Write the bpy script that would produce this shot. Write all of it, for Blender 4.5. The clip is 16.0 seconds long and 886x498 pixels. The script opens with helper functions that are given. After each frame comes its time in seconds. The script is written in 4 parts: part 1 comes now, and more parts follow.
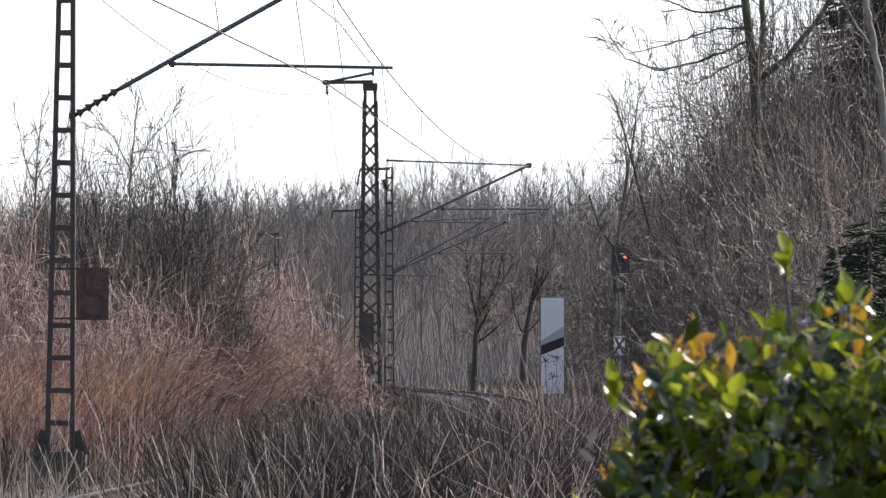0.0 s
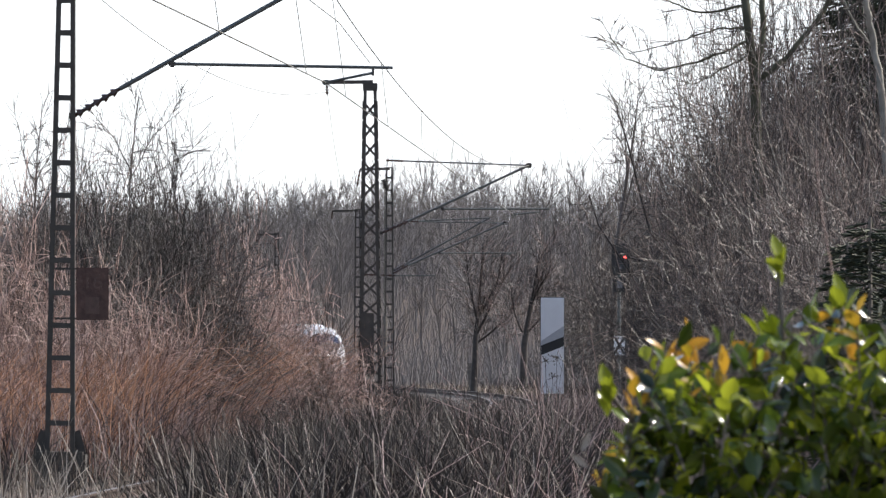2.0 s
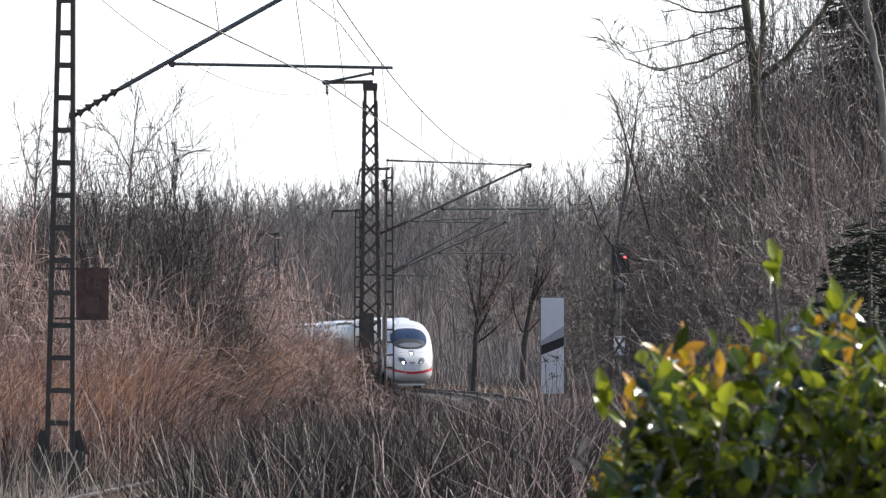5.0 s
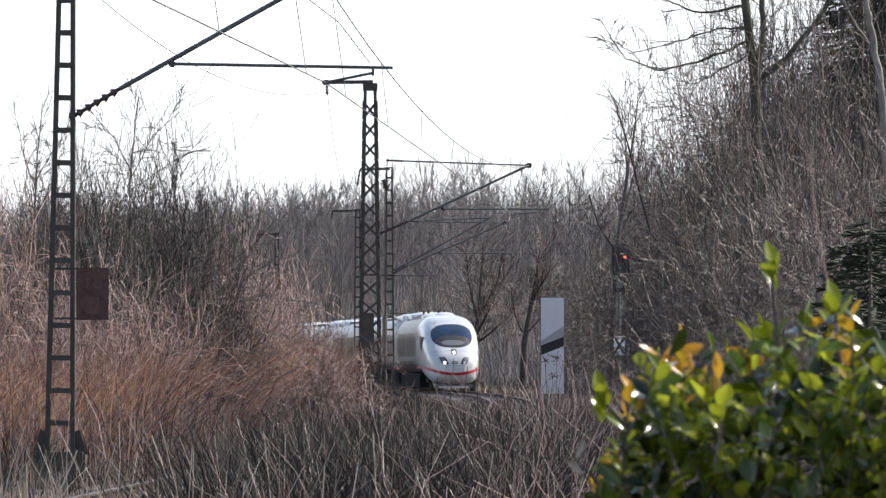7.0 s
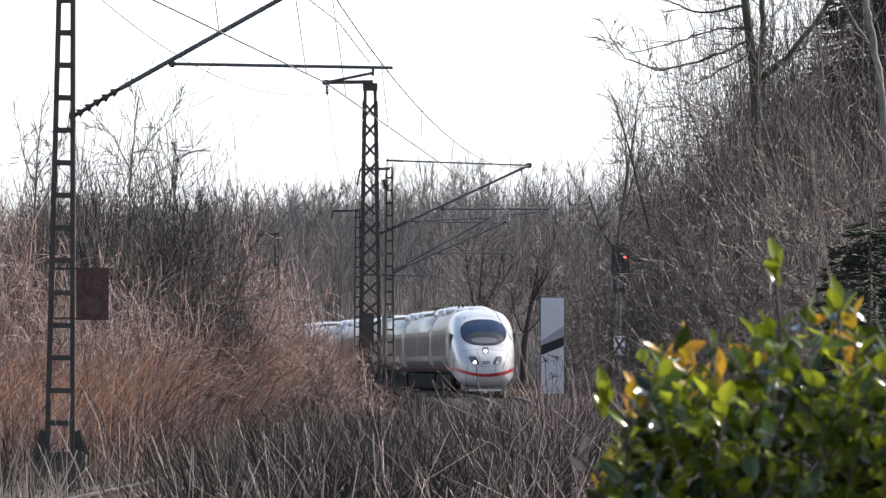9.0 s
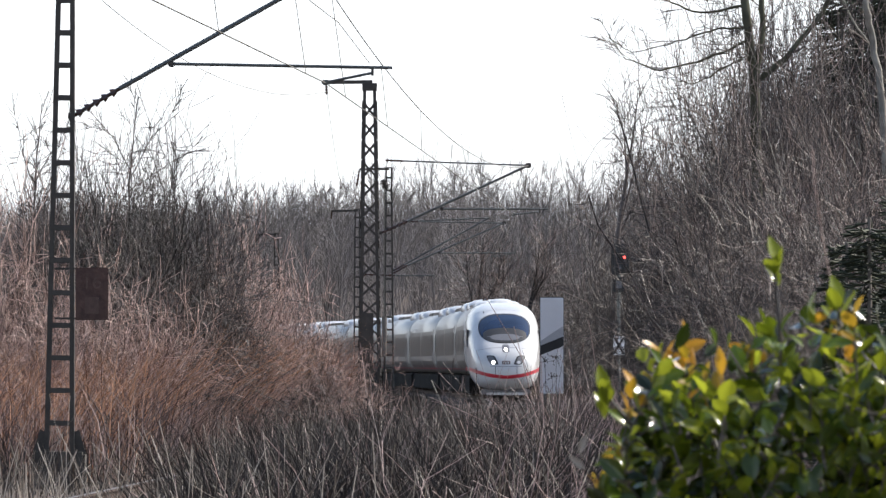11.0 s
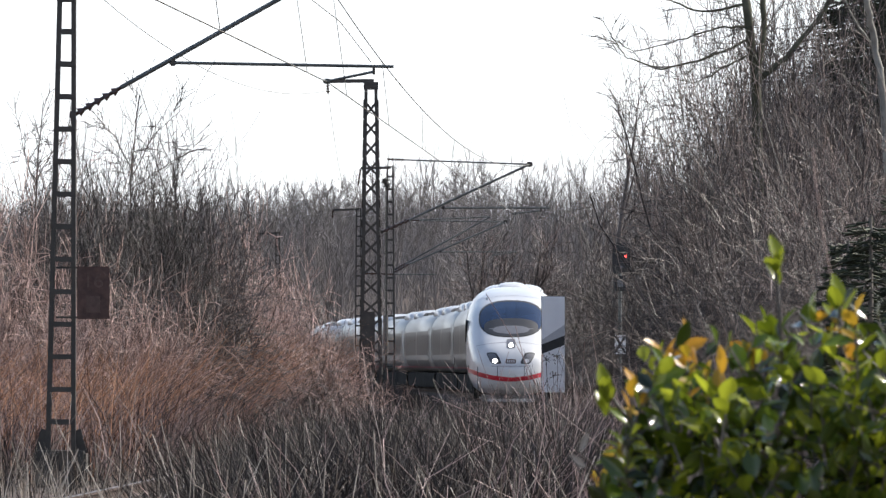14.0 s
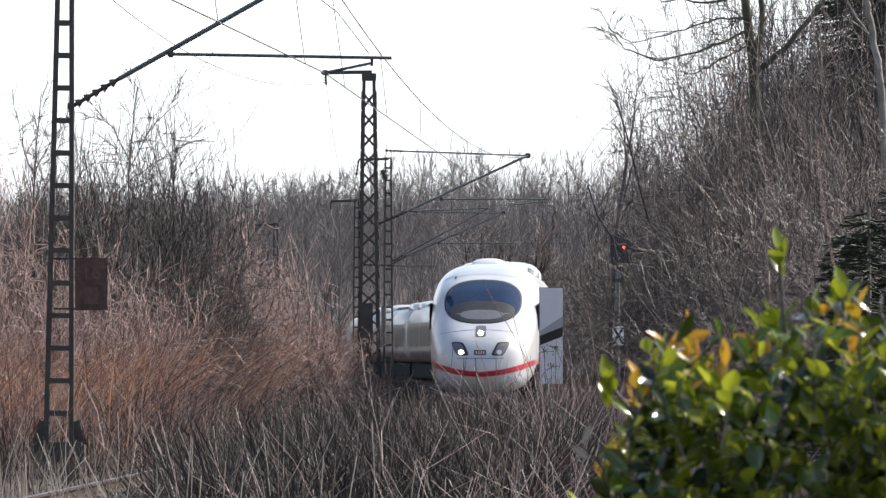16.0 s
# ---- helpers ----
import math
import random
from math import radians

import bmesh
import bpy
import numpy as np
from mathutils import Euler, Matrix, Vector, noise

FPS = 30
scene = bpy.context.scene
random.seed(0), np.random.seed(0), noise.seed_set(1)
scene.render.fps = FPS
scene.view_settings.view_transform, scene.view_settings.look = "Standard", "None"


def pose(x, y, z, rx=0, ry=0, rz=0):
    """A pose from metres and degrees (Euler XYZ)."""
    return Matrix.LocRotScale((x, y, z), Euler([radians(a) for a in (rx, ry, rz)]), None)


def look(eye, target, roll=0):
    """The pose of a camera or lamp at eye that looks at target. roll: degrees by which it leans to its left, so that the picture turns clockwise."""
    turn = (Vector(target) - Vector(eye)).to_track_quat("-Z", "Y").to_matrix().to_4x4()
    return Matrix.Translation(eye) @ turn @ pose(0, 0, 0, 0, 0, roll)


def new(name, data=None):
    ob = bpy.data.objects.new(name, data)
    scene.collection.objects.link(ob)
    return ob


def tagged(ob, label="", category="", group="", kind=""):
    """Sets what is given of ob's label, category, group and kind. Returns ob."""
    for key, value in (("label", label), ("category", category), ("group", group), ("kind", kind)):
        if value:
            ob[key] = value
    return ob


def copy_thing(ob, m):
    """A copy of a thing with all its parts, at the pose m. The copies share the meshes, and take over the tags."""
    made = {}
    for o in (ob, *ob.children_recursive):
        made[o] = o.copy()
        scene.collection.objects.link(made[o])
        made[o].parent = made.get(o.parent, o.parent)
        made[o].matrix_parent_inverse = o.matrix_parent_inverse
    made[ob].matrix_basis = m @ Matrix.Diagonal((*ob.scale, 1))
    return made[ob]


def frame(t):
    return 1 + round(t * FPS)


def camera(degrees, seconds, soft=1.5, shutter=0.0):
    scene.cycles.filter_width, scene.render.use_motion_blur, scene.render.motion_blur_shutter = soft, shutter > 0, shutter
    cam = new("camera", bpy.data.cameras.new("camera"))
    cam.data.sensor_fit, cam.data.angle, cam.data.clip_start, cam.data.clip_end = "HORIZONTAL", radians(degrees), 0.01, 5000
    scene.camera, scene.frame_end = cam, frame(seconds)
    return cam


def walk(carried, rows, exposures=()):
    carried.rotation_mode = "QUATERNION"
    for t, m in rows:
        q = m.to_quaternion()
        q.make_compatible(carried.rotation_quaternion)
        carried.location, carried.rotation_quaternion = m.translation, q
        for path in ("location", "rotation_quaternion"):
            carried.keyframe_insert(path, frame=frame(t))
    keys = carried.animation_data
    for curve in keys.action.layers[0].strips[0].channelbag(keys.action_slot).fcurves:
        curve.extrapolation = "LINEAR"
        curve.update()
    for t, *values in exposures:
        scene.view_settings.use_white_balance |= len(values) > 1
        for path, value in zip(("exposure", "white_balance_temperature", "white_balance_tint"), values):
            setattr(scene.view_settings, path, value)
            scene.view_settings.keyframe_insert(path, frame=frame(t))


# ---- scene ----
# X to the right, Y away from the camera along the railway, Z above the top of the rails.
CAM_Z = 1.4
cam = camera(8.966, 16.0, soft=1.4)
cam.data.dof.use_dof, cam.data.dof.focus_distance, cam.data.dof.aperture_fstop = True, 150.0, 45.0


def aim(dx, dy):
    """The camera's pose when it is turned by dx, dy ten-thousandths of a radian."""
    return pose(0, 0, CAM_Z, 90 + 1.157 + dy * 0.00573, 0, dx * 0.00573)


walk(cam, [(0.0, aim(0, 0)), (4.0, aim(0, 0)), (9.0, aim(0, 0)), (11.5, aim(-1, 0)), (12.5, aim(-1, 0)),
           (13.0, aim(0, 0)), (13.5, aim(0, -1.5)), (14.0, aim(1.5, -2)), (14.5, aim(-2, -5.5)),
           (14.75, aim(-2.5, -10.5)), (15.0, aim(-2.5, -15)), (15.5, aim(-2, -15)), (16.0, aim(-2, -17.3))],
     exposures=[(0.0, 0.6), (16.0, 0.6)])

# ---- world, sun ----
SUN_ELEV, SUN_AZ = radians(40), radians(62)      # azimuth from +Y towards +X
world = bpy.data.worlds.new("world")
scene.world = world
world.use_nodes = True
wn = world.node_tree.nodes
sky = wn.new("ShaderNodeTexSky")
sky.sky_type = "NISHITA"
sky.sun_disc = False
sky.sun_elevation, sky.sun_rotation = SUN_ELEV, SUN_AZ
sky.air_density, sky.dust_density, sky.ozone_density = 1.0, 1.5, 1.5
wn["Background"].inputs[1].default_value = 0.13
haze = wn.new("ShaderNodeMix")                     # bright haze near the horizon, thinning upwards
haze.data_type = "RGBA"
haze.inputs[7].default_value = (8.0, 8.3, 8.9, 1)
up = wn.new("ShaderNodeTexCoord")
split = wn.new("ShaderNodeSeparateXYZ")
thin_out = wn.new("ShaderNodeMapRange")
thin_out.interpolation_type = "SMOOTHSTEP"
thin_out.inputs[1].default_value, thin_out.inputs[2].default_value = 0.07, 0.3
thin_out.inputs[3].default_value, thin_out.inputs[4].default_value = 0.75, 0.03
world.node_tree.links.new(up.outputs["Generated"], split.inputs[0])
world.node_tree.links.new(split.outputs[2], thin_out.inputs[0])
world.node_tree.links.new(thin_out.outputs[0], haze.inputs[0])
world.node_tree.links.new(sky.outputs[0], haze.inputs[6])
world.node_tree.links.new(haze.outputs[2], wn["Background"].inputs[0])
sun = new("sun", bpy.data.lights.new("sun", "SUN"))
sun.data.energy, sun.data.angle, sun.data.color = 4.6, radians(0.6), (1.0, 0.94, 0.85)
sun_way = Vector((math.sin(SUN_AZ) * math.cos(SUN_ELEV), math.cos(SUN_AZ) * math.cos(SUN_ELEV), math.sin(SUN_ELEV)))
sun.matrix_world = look(sun_way * 50, (0, 0, 0))

# ---- materials ----


def dull(m, level):
    m.node_tree.nodes["Principled BSDF"].inputs["Specular IOR Level"].default_value = level
    return m


def mat(name, colour, rough=0.7, metal=0.0, vary=0.25, grain=8.0, bump=0.0, second=None, island=False, coat=0.0,
        through_light=0.0):
    """A node material: colour varied by two noises, towards a second colour where one is given."""
    m = bpy.data.materials.new(name)
    m.use_nodes = True
    n, l = m.node_tree.nodes, m.node_tree.links
    b = n["Principled BSDF"]
    b.inputs["Roughness"].default_value, b.inputs["Metallic"].default_value = rough, metal
    b.inputs["Coat Weight"].default_value = coat
    tc = n.new("ShaderNodeTexCoord")
    big, fine = n.new("ShaderNodeTexNoise"), n.new("ShaderNodeTexNoise")
    big.inputs["Scale"].default_value, fine.inputs["Scale"].default_value = grain * 0.13, grain
    big.inputs["Detail"].default_value = fine.inputs["Detail"].default_value = 5
    l.new(tc.outputs["Object"], big.inputs["Vector"]), l.new(tc.outputs["Object"], fine.inputs["Vector"])
    mix = n.new("ShaderNodeMix")
    mix.data_type = "FLOAT"
    mix.inputs[0].default_value = 0.5
    l.new(big.outputs["Fac"], mix.inputs[2])
    if island:
        geo = n.new("ShaderNodeNewGeometry")
        l.new(geo.outputs["Random Per Island"], mix.inputs[3])
    else:
        l.new(fine.outputs["Fac"], mix.inputs[3])
    ramp = n.new("ShaderNodeValToRGB")
    lo = tuple(c * (1 - vary) for c in colour)
    hi = second or tuple(min(1, c * (1 + vary)) for c in colour)
    ramp.color_ramp.elements[0].position, ramp.color_ramp.elements[1].position = (0.36, 0.8) if island else (0.35, 0.65)
    ramp.color_ramp.elements[0].color, ramp.color_ramp.elements[1].color = (*lo, 1), (*hi, 1)
    l.new(mix.outputs[0], ramp.inputs[0])
    l.new(ramp.outputs[0], b.inputs["Base Color"])
    if bump:
        bp = n.new("ShaderNodeBump")
        bp.inputs["Strength"].default_value, bp.inputs["Distance"].default_value = bump, 0.05
        l.new(fine.outputs["Fac"], bp.inputs["Height"])
        l.new(bp.outputs[0], b.inputs["Normal"])
    if through_light:
        tr, add = n.new("ShaderNodeBsdfTranslucent"), n.new("ShaderNodeMixShader")
        add.inputs[0].default_value = through_light
        l.new(ramp.outputs[0], tr.inputs[0])
        l.new(b.outputs[0], add.inputs[1]), l.new(tr.outputs[0], add.inputs[2])
        l.new(add.outputs[0], n["Material Output"].inputs[0])
    return m


def glow(name, colour, strength):
    m = bpy.data.materials.new(name)
    m.use_nodes = True
    b = m.node_tree.nodes["Principled BSDF"]
    b.inputs["Base Color"].default_value = (*colour, 1)
    b.inputs["Emission Color"].default_value, b.inputs["Emission Strength"].default_value = (*colour, 1), strength
    return m


M_GROUND = mat("dead_grass_soil", (0.085, 0.062, 0.05), 0.95, vary=0.45, grain=3, bump=0.6)
M_BALLAST = mat("ballast", (0.06, 0.049, 0.043), 0.9, vary=0.5, grain=14, bump=1.0)
M_CONCRETE = mat("concrete", (0.13, 0.115, 0.1), 0.9, vary=0.3, grain=9, bump=0.4)
M_RUST = mat("rusty_rail", (0.07, 0.045, 0.035), 0.75, metal=0.3, vary=0.4, grain=20)
M_RAILHEAD = mat("dull_rail_head", (0.15, 0.125, 0.11), 0.5, metal=0.7, vary=0.15, grain=5)
M_STEEL = mat("painted_steel", (0.04, 0.034, 0.029), 0.6, vary=0.4, grain=6, bump=0.15)
M_GALV = mat("weathered_tube", (0.12, 0.125, 0.12), 0.5, metal=0.5, vary=0.3, grain=9)
M_INSUL = mat("brown_porcelain", (0.05, 0.028, 0.02), 0.25, vary=0.2, grain=6)
M_WIRE = mat("copper_wire", (0.14, 0.13, 0.11), 0.55, metal=0.6, vary=0.2, grain=3)
M_BOARDRUST = mat("rusted_plate", (0.075, 0.04, 0.032), 0.8, vary=0.4, grain=11, bump=0.2)
M_FADED = mat("faded_paint", (0.095, 0.056, 0.046), 0.8, vary=0.3, grain=15)
M_WHITEBOARD = mat("white_enamel", (0.74, 0.74, 0.76), 0.4, vary=0.06, grain=3)
M_GREYBAND = mat("grey_enamel", (0.4, 0.4, 0.42), 0.5, vary=0.15, grain=4)
M_BLACK = mat("black_enamel", (0.018, 0.018, 0.02), 0.5, vary=0.3, grain=8)
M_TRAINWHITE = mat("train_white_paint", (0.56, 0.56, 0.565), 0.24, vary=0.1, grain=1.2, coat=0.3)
# the body's white, with the shade on the train's side put into its colour
M_TRAINSHADED = mat("train_shaded_white", (0.34, 0.325, 0.3), 0.3, vary=0.1, grain=1.5, coat=0.2)
# dark reflection of the bank on the lower body, painted as grey
M_TRAINREFLECT = dull(mat("train_lower_reflection", (0.13, 0.118, 0.106), 0.35, vary=0.2, grain=1.5), 0.3)
M_TRAINROOF = mat("train_roof", (0.09, 0.085, 0.08), 0.45, vary=0.2, grain=2)
M_TRAINRED = mat("train_red_stripe", (0.42, 0.012, 0.03), 0.3, vary=0.1, grain=4)
# the shade under the train is put into this near-black
M_UNDERSHADE = dull(mat("shade_black_underframe", (0.016, 0.015, 0.014), 0.9, vary=0.4, grain=5, bump=0.3), 0.1)
M_RUBBER = mat("rubber", (0.025, 0.025, 0.026), 0.8, vary=0.2, grain=9)
M_WINDOW = mat("tinted_window", (0.015, 0.017, 0.02), 0.3, vary=0.1, grain=2)
# the sky's blue reflection is put into the glass colour, with weak gloss
M_WINDSHIELD = dull(mat("windscreen_glass", (0.01, 0.024, 0.06), 0.08, vary=0.25, grain=1.0), 0.22)
M_WINDOWBAND = dull(mat("dark_window_band", (0.05, 0.046, 0.044), 0.3, vary=0.2, grain=1.5), 0.25)
M_GREYPLASTIC = mat("grey_lamp_housing", (0.13, 0.13, 0.14), 0.35, vary=0.15, grain=8)
M_HEADLIGHT = glow("headlight_glow", (1.0, 0.95, 0.85), 6.0)
M_LAMPGLASS = mat("lamp_glass", (0.55, 0.55, 0.56), 0.12, vary=0.1, grain=6)
M_REDLIGHT = glow("red_signal_glow", (1.0, 0.06, 0.05), 6.0)
M_BARK = mat("grey_bark", (0.16, 0.14, 0.12), 0.9, vary=0.35, grain=4, bump=0.3)
M_BARKGREEN = mat("algae_bark", (0.075, 0.073, 0.046), 0.9, vary=0.4, grain=5, bump=0.3)
M_BARKDARK = mat("dark_bark", (0.055, 0.047, 0.042), 0.9, vary=0.4, grain=4, bump=0.3)
M_BARKPALE = mat("pale_bark", (0.24, 0.225, 0.195), 0.85, vary=0.4, grain=6, bump=0.3)
M_TWIGBLACK = mat("blackish_twigs", (0.02, 0.016, 0.014), 0.5, vary=0.4, second=(0.1, 0.076, 0.066), island=True, grain=2)
# twig tones spread wide: pale ones paint sun glints, dark ones the gaps
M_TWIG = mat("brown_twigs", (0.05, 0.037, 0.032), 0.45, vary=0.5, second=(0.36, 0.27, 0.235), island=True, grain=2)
M_TWIGRED = mat("reddish_twigs", (0.24, 0.135, 0.11), 0.45, vary=0.5, second=(0.8, 0.56, 0.47), island=True, grain=2)
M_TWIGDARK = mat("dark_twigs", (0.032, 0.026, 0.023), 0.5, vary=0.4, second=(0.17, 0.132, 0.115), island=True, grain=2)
# haze over the distant wood, painted as a paler and more even twig colour
M_HAZETWIG = mat("haze_pale_twigs", (0.148, 0.132, 0.125), 0.8, vary=0.12, second=(0.232, 0.208, 0.2), island=True, grain=0.3)
M_ORANGEGRASS = mat("rust_brown_grass", (0.2, 0.09, 0.052), 0.7, vary=0.45, second=(0.74, 0.41, 0.25), island=True, grain=1.5,
                    through_light=0.3)
M_PURPLEGRASS = mat("purple_brown_grass", (0.1, 0.06, 0.052), 0.7, vary=0.5, second=(0.5, 0.36, 0.32), island=True, grain=1.5, through_light=0.2)
M_DRYGRASS = mat("pale_dry_grass", (0.09, 0.062, 0.046), 0.7, vary=0.45, second=(0.55, 0.45, 0.36), island=True, grain=1.5,
                 through_light=0.25)
M_BRAMBLE = mat("bramble_stems", (0.04, 0.025, 0.021), 0.5, vary=0.4, second=(0.47, 0.33, 0.3), island=True, grain=1.5)
# dead growth with the shadow among it put into the colour
M_SHADEGROWTH = mat("shade_dark_growth", (0.022, 0.016, 0.013), 0.8, vary=0.4, second=(0.07, 0.052, 0.043), island=True, grain=1.5)
M_STALK = mat("bleached_stalks", (0.34, 0.28, 0.22), 0.6, vary=0.3, second=(0.7, 0.6, 0.5), island=True, grain=1.5)
M_DARKCONC = mat("dark_concrete", (0.05, 0.044, 0.038), 0.9, vary=0.4, grain=8, bump=0.4)
M_SEED = mat("dead_seed_heads", (0.045, 0.035, 0.03), 0.9, vary=0.4, grain=12)
# one leaf in two colours: bright as backlit, dark as in the shrub's shade
M_LEAF = mat("glossy_lit_leaf", (0.15, 0.2, 0.012), 0.16, vary=0.4, second=(0.5, 0.54, 0.045), island=True, grain=20,
             through_light=0.5)
M_LEAFSHADED = mat("shaded_leaf", (0.03, 0.05, 0.008), 0.15, vary=0.5, second=(0.13, 0.19, 0.02), island=True, grain=20,
                 through_light=0.2)
M_LEAFYOUNG = mat("young_orange_leaf", (0.5, 0.36, 0.03), 0.3, vary=0.35, second=(0.62, 0.3, 0.03), island=True, grain=20,
                  through_light=0.45)
M_NEEDLE = mat("evergreen_needles", (0.025, 0.035, 0.018), 0.7, vary=0.4, second=(0.05, 0.06, 0.03), island=True, grain=2)

# ---- mesh helpers ----


def add_mesh(name, verts, faces, material, parent=None, label="", smooth=False):
    me = bpy.data.meshes.new(name)
    me.from_pydata([tuple(v) for v in verts], [], faces)
    me.materials.append(material)
    if smooth:
        me.polygons.foreach_set("use_smooth", [True] * len(me.polygons))
    me.update()
    ob = new(name, me)
    if parent:
        ob.parent = parent
    if label:
        tagged(ob, label)
    return ob


def part(name, bm, material, parent=None, label=""):
    me = bpy.data.meshes.new(name)
    bm.to_mesh(me)
    bm.free()
    me.materials.append(material)
    ob = new(name, me)
    if parent:
        ob.parent = parent
    if label:
        tagged(ob, label)
    return ob


def thing(name, label, category, group="", kind="", at=None):
    ob = new(name)
    ob.empty_display_size = 0.2
    if at is not None:
        ob.matrix_basis = at
    return tagged(ob, label, category, group, kind)


def box_bm(size, centre=(0, 0, 0), bevel=0.0, turn=None):
    bm = bmesh.new()
    bmesh.ops.create_cube(bm, size=1)
    for v in bm.verts:
        v.co = Vector((v.co.x * size[0], v.co.y * size[1], v.co.z * size[2]))
    if bevel:
        bmesh.ops.bevel(bm, geom=bm.edges[:], offset=bevel, segments=2, affect="EDGES")
    if turn is not None:
        bmesh.ops.transform(bm, matrix=turn, verts=bm.verts)
    bmesh.ops.translate(bm, vec=Vector(centre), verts=bm.verts)
    return bm


def rod_bm(a, b, r, r2=None, sides=8):
    """A round rod from a to b."""
    a, b = Vector(a), Vector(b)
    bm = bmesh.new()
    bmesh.ops.create_cone(bm, cap_ends=True, segments=sides, radius1=r, radius2=r if r2 is None else r2, depth=(b - a).length)
    m = Matrix.Translation((a + b) / 2) @ (b - a).to_track_quat("Z", "Y").to_matrix().to_4x4()
    bmesh.ops.transform(bm, matrix=m, verts=bm.verts)
    return bm


def bar_bm(a, b, w, h):
    """A flat bar from a to b, w by h across."""
    a, b = Vector(a), Vector(b)
    m = (b - a).to_track_quat("Z", "Y").to_matrix().to_4x4()
    return box_bm((w, h, (b - a).length), (a + b) / 2, 0, m)


def profile_bm(prof, s, a, b):
    """An upright rolled section from a to b; s mirrors its profile."""
    bm = bmesh.new()
    lo = [bm.verts.new((a[0] + s * x, a[1] + y, a[2])) for x, y in prof]
    hi = [bm.verts.new((b[0] + s * x, b[1] + y, b[2])) for x, y in prof]
    n = len(prof)
    for i in range(n):
        bm.faces.new((lo[i], lo[(i + 1) % n], hi[(i + 1) % n], hi[i]))
    bm.faces.new(lo), bm.faces.new(hi)
    bmesh.ops.recalc_face_normals(bm, faces=bm.faces[:])
    return bm


def merged(*bms):
    out = bmesh.new()
    for b in bms:
        me = bpy.data.meshes.new("tmp")
        b.to_mesh(me)
        b.free()
        out.from_mesh(me)
        bpy.data.meshes.remove(me)
    return out


def insulator_bm(a, b, r=0.07, discs=5):
    """A ribbed insulator between a and b."""
    a, b = Vector(a), Vector(b)
    bms = [rod_bm(a, b, r * 0.42)]
    for i in range(discs):
        u = (i + 0.7) / (discs + 0.4)
        p, q = a.lerp(b, u - 0.05), a.lerp(b, u + 0.05)
        bms.append(rod_bm(p, q, r, r * 0.5, 10))
    return merged(*bms)


def segment_mesh(name, segs, material, parent=None, sides=3):
    """Tapered twig segments, rows of x0, y0, z0, x1, y1, z1, r0, r1, as one mesh."""
    s = np.asarray(segs, float)
    a, b, r0, r1 = s[:, 0:3], s[:, 3:6], s[:, 6], s[:, 7]
    d = b - a
    d /= np.maximum(np.linalg.norm(d, axis=1, keepdims=True), 1e-9)
    n = len(s)
    joined = np.zeros(n, bool)                          # a segment that carries on from the one before shares its ring
    joined[1:] = np.all(np.abs(a[1:] - b[:-1]) < 1e-6, axis=1)
    head = np.maximum.accumulate(np.where(joined, 0, np.arange(n)))
    ref = np.where(np.abs(d[head][:, 2:3]) > 0.8, [[1.0, 0, 0]], [[0, 0, 1.0]])
    u = np.cross(d, ref)
    u /= np.maximum(np.linalg.norm(u, axis=1, keepdims=True), 1e-6)
    w = np.cross(d, u)
    first = np.concatenate([[0], np.cumsum(np.where(joined, sides, 2 * sides))])
    end = first[:-1] + np.where(joined, 0, sides)
    start = np.where(joined, np.concatenate([[0], end[:-1]]), first[:-1])
    v = np.zeros((first[-1], 3))
    for k in range(sides):
        t = 2 * math.pi * k / sides
        o = math.cos(t) * u + math.sin(t) * w
        v[start[~joined] + k] = (a + r0[:, None] * o)[~joined]
        v[end + k] = b + r1[:, None] * o
    f = np.stack([np.stack([start + k, start + (k + 1) % sides, end + (k + 1) % sides, end + k], 1) for k in range(sides)], 1).reshape(-1, 4)
    me = bpy.data.meshes.new(name)
    me.vertices.add(len(v))
    me.vertices.foreach_set("co", v.ravel())
    me.loops.add(f.size)
    me.loops.foreach_set("vertex_index", f.ravel().astype(np.int32))
    me.polygons.add(len(f))
    me.polygons.foreach_set("loop_start", np.arange(0, f.size, 4, dtype=np.int32))
    me.polygons.foreach_set("loop_total", np.full(len(f), 4, dtype=np.int32))
    me.materials.append(material)
    me.update(calc_edges=True)
    ob = new(name, me)
    if parent:
        ob.parent = parent
    return ob


def blade_mesh(name, roots, heights, lean, width, material, rng, parent=None, wind=0.0):
    """Dry blades: each a bent, tapering strip of two pieces on its root."""
    n = len(roots)
    az = rng.uniform(0, 2 * math.pi, n)
    side = np.stack([np.cos(az), np.sin(az), np.zeros(n)], 1) * (width * rng.uniform(0.6, 1.3, n))[:, None]
    la = rng.uniform(0, 2 * math.pi, n)
    bend = np.stack([np.cos(la), np.sin(la), np.zeros(n)], 1) * (heights * lean * rng.uniform(0.1, 1, n))[:, None]
    bend[:, 0] += heights * wind * rng.uniform(0.3, 1.4, n)
    up = np.stack([np.zeros(n), np.zeros(n), heights], 1)
    mid = roots + up * 0.55 + bend * 0.35
    tip = roots + up * rng.uniform(0.85, 1, n)[:, None] + bend
    v = np.stack([roots - side, roots + side, mid + side * 0.8, mid - side * 0.8, tip], 1).reshape(-1, 3)
    base = np.arange(n) * 5
    me = bpy.data.meshes.new(name)
    me.vertices.add(len(v))
    me.vertices.foreach_set("co", v.ravel())
    loops = np.stack([base, base + 1, base + 2, base + 3, base + 3, base + 2, base + 4], 1).ravel().astype(np.int32)
    me.loops.add(len(loops))
    me.loops.foreach_set("vertex_index", loops)
    me.polygons.add(2 * n)
    st = np.stack([np.arange(n) * 7, np.arange(n) * 7 + 4], 1).ravel().astype(np.int32)
    me.polygons.foreach_set("loop_start", st)
